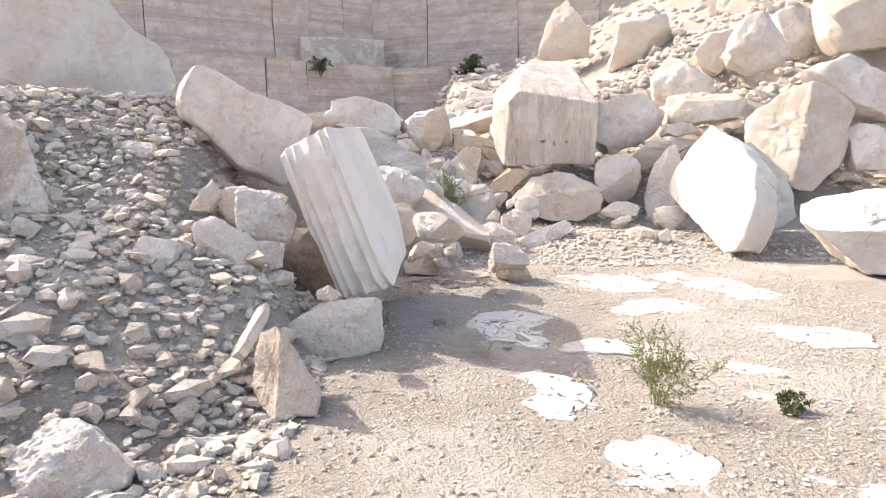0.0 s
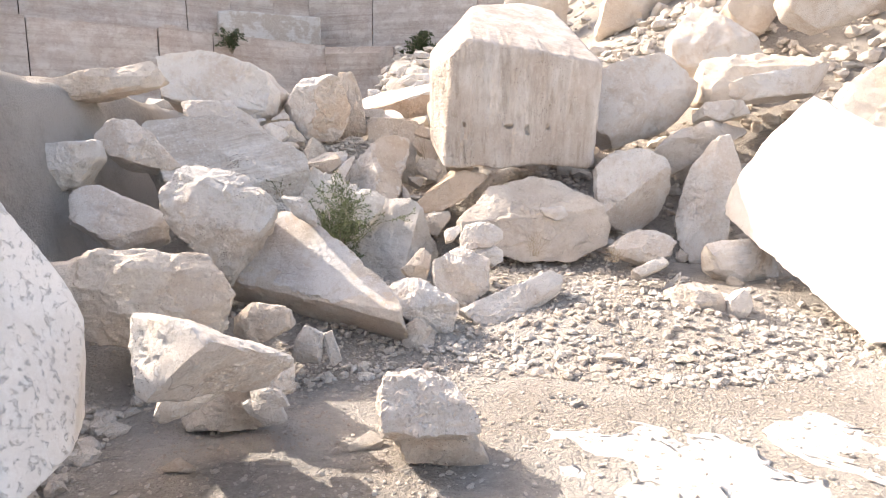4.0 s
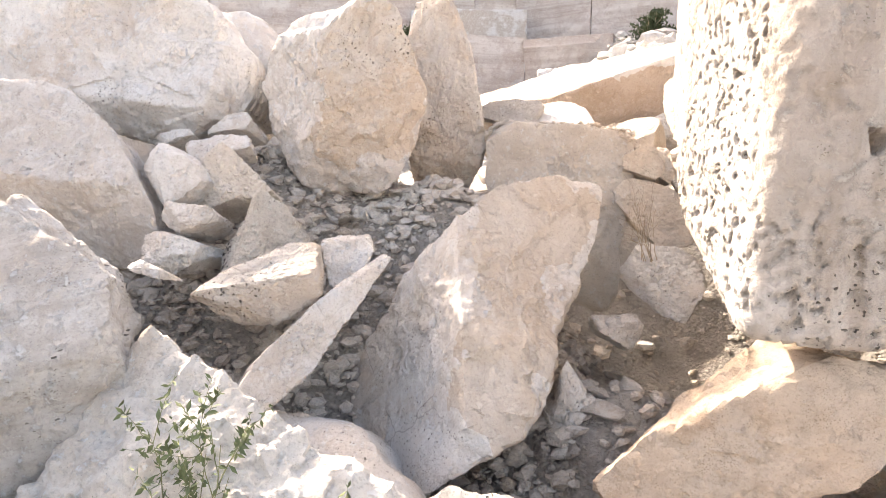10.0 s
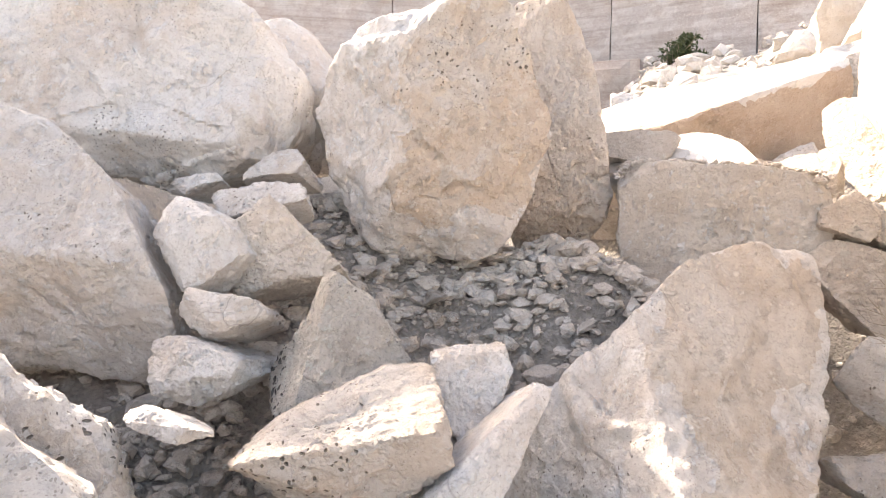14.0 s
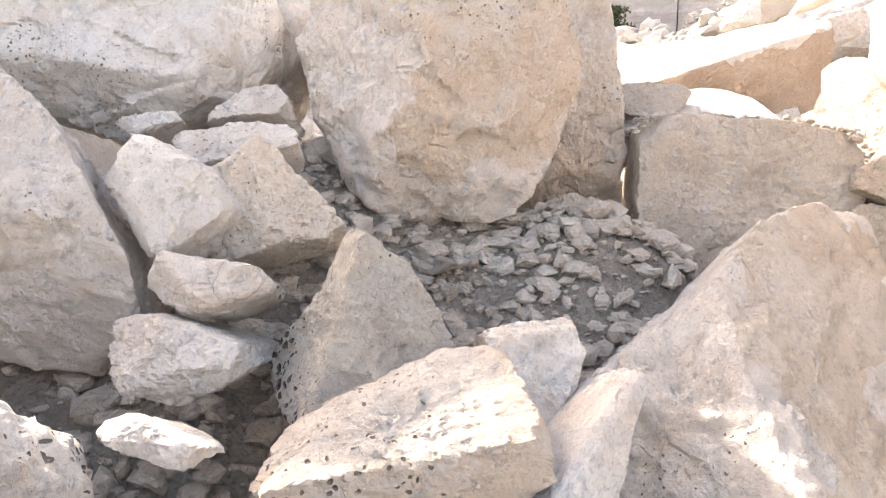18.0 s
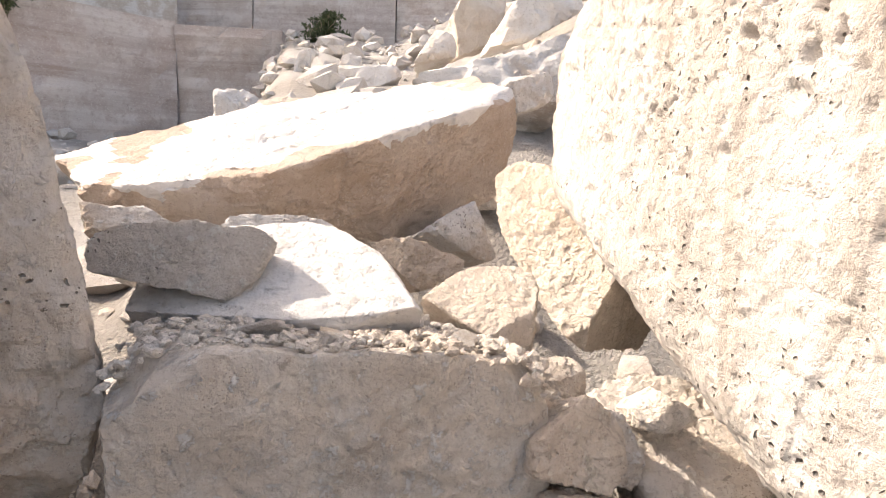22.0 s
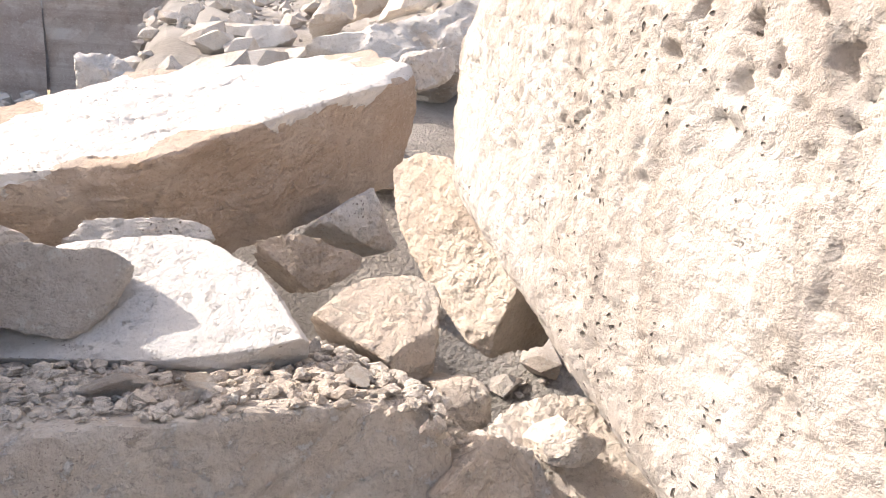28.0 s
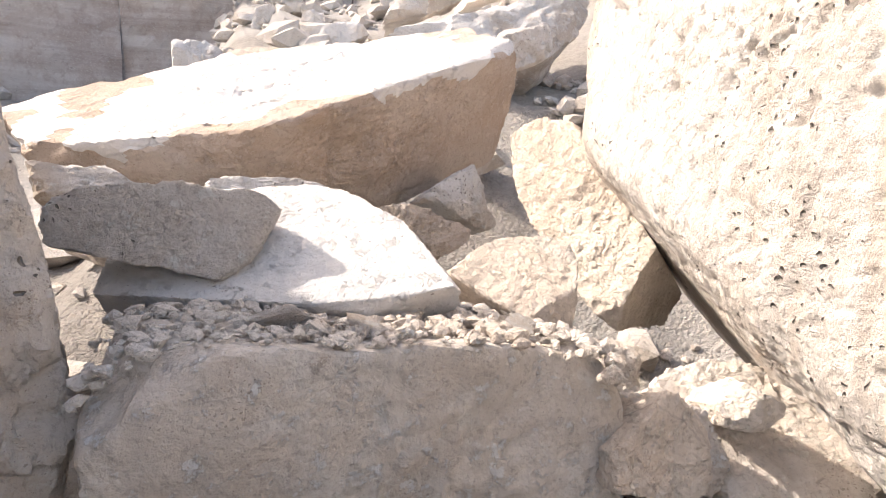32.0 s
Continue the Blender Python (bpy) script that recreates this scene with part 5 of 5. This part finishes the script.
PLATE = stone("bare_white_stone", (0.72, 0.69, 0.66), (0.8, 0.78, 0.76), (0.58, 0.53, 0.48), pits=0.3, pit_scale=45.0)
plate((0.62, 4.15, 0.0), (0.62, 1.0), 20, 1)
plate((1.12, 3.05, 0.0), (0.5, 0.75), -10, 2)
plate((2.0, 8.0, 0.0), (1.2, 1.3), 0, 3)
plate((3.3, 7.7, 0.0), (1.0, 1.7), 15, 4)
plate((2.35, 4.2, 0.0), (0.85, 0.9), 30, 5)
plate((0.62, 5.9, 0.0), (0.85, 1.2), 10, 6)
plate((1.9, 2.75, 0.0), (0.8, 0.5), 5, 7)
plate((1.55, 5.1, 0.0), (0.9, 0.6), -20, 8)
plate((2.2, 6.6, 0.0), (0.9, 0.8), 40, 9)
plate((3.2, 5.4, 0.0), (0.8, 0.7), 10, 10)


# plants
def tube(path, radius):
    """A four-sided twig along path, thinning to its end."""
    path = np.asarray(path, float)
    along = np.gradient(path, axis=0)
    along /= np.linalg.norm(along, axis=1)[:, None] + 1e-9
    u = np.cross(along, (0.31, 0.17, 0.93))
    u /= np.linalg.norm(u, axis=1)[:, None] + 1e-9
    v = np.cross(along, u)
    r = (radius * np.linspace(1, 0.25, len(path)))[:, None]
    rings = np.stack([path + r * u, path + r * v, path - r * u, path - r * v], 1)
    index = np.arange(len(path) * 4).reshape(-1, 4)
    faces = [np.stack([index[:-1, k], index[:-1, (k + 1) % 4], index[1:, (k + 1) % 4], index[1:, k]], 1) for k in range(4)]
    return rings.reshape(-1, 3), np.vstack(faces)


def gather(pieces):
    verts, faces, n = [], [], 0
    for v, f in pieces:
        verts.append(v)
        faces.append(f + n)
        n += len(v)
    return np.vstack(verts), np.vstack(faces)


def shrub(name, label, at, tall, wide, stems, seed, leaf=None, leaf_size=0.012, leaves=14, twig=TWIG, forks=4, lean=(0, 0), droop=0.15, thick=0.004):
    """A shrub of branching twigs with small leaves along them."""
    rng = np.random.default_rng(seed)
    twigs, blades = [], []

    def branch(start, way, length, radius, depth):
        steps = 7
        path = [np.array(start)]
        way = np.array(way, float)
        for _ in range(steps):
            way = way + rng.normal(0, 0.16, 3) + (0, 0, droop * 0.3)
            way /= np.linalg.norm(way)
            path.append(path[-1] + way * length / steps)
        path = np.array(path)
        twigs.append(tube(path, radius))
        if depth:
            for _ in range(forks):
                k = rng.integers(2, steps)
                out = path[k] - path[k - 1]
                out = out / np.linalg.norm(out) + rng.normal(0, 0.55, 3)
                branch(path[k], out / np.linalg.norm(out), length * rng.uniform(0.35, 0.6), radius * 0.6, depth - 1)
        if leaf is not None:
            for _ in range(leaves):
                f = rng.uniform(1.5, steps)
                k = min(int(f), steps - 1)
                p = path[k] + (path[k + 1] - path[k]) * (f - k)
                a = rng.normal(size=3)
                a /= np.linalg.norm(a)
                b = np.cross(a, rng.normal(size=3))
                b /= np.linalg.norm(b)
                s = leaf_size * rng.uniform(0.6, 1.3)
                tip = np.cross(a, b)
                blades.append((np.array([p, p + a * s + b * 0.35 * s, p + 2 * s * a + 0.2 * s * tip, p + a * s - b * 0.35 * s]), np.array([[0, 1, 2, 3]])))

    for _ in range(stems):
        a = rng.uniform(0, 2 * math.pi)
        out = rng.uniform(0.1, 1.0) * wide / tall
        way = np.array((math.cos(a) * out + lean[0], math.sin(a) * out + lean[1], 1.0))
        branch((rng.normal(0, 0.02), rng.normal(0, 0.02), 0), way / np.linalg.norm(way), tall * rng.uniform(0.65, 1.1), thick, 2)
    base = tagged(new(name), label, "shrub")
    base.location = at
    v, f = gather(twigs)
    part = new("brushwood", mesh_of("brushwood", v, f, twig))
    part.parent = base
    if blades:
        v, f = gather(blades)
        part = new("foliage", mesh_of("foliage", v, f, leaf, smooth=False))
        part.parent = base
    return base


shrub("shrub", "wispy green broom shrub on the quarry floor", (1.33, 3.92, -0.02), 0.46, 0.2, 16, 1, LEAF, 0.008, 16, STEM, 4, thick=0.003)
shrub("shrub", "small dark green plant on the gravel", (2.07, 3.72, -0.02), 0.14, 0.12, 12, 2, LEAF_DARK, 0.012, 14, STEM, 2, thick=0.002)
shrub("dry_grass", "low dry brown brush on the floor", (0.29, 4.95, -0.02), 0.16, 0.22, 22, 3, None, twig=TWIG, forks=3, thick=0.0018)
shrub("shrub", "bushy grey-green shrub growing between the boulders", (0.0, 11.4, 0.42), 0.68, 0.5, 24, 4, LEAF_PALE, 0.014, 20, STEM, 3, lean=(0.15, 0.1), thick=0.004)
shrub("dry_grass", "dry tangled brush under the shrub", (0.05, 11.25, 0.32), 0.34, 0.4, 34, 5, None, twig=TWIG, forks=3, thick=0.002)
shrub("dry_grass", "dry brown brush at the boulder foot", (2.0, 11.35, 0.55), 0.22, 0.18, 18, 6, None, twig=TWIG, forks=3, thick=0.002)
shrub("dry_grass", "low dry brush on the rubble", (2.75, 11.2, 0.5), 0.14, 0.24, 20, 7, None, twig=TWIG, forks=3, thick=0.002)
shrub("dry_grass", "bare dry twigs among the stones", (0.98, 13.42, 1.5), 0.24, 0.14, 9, 8, None, twig=TWIG, forks=3, thick=0.0018)
shrub("shrub", "dark green bush below the quarry wall", (1.33, 29.9, 5.15), 0.8, 0.75, 26, 9, LEAF_DARK, 0.05, 22, TWIG, 3, thick=0.02)
shrub("shrub", "small dark bush hanging on the bench edge", (-5.2, 28.4, 5.2), 0.7, 0.25, 8, 10, LEAF_DARK, 0.05, 12, TWIG, 3, thick=0.015)
shrub("shrub", "creeping sprigs with tiny leaves on the striped slab", (-0.55, 11.75, 1.15), 0.2, 0.2, 5, 11, LEAF_DARK, 0.008, 14, TWIG, 1, lean=(-0.4, -0.2), thick=0.0015)
shrub("shrub", "tall leafy sprigs with pale green tips", (0.14, 11.72, 0.75), 0.6, 0.28, 9, 14, LEAF_PALE, 0.012, 22, STEM, 2, lean=(0.1, 0.3), thick=0.003)
shrub("shrub", "low grey shrub beside the pitted boulder", (-0.28, 11.3, 0.4), 0.4, 0.3, 16, 15, LEAF_PALE, 0.009, 16, TWIG, 3, thick=0.002)
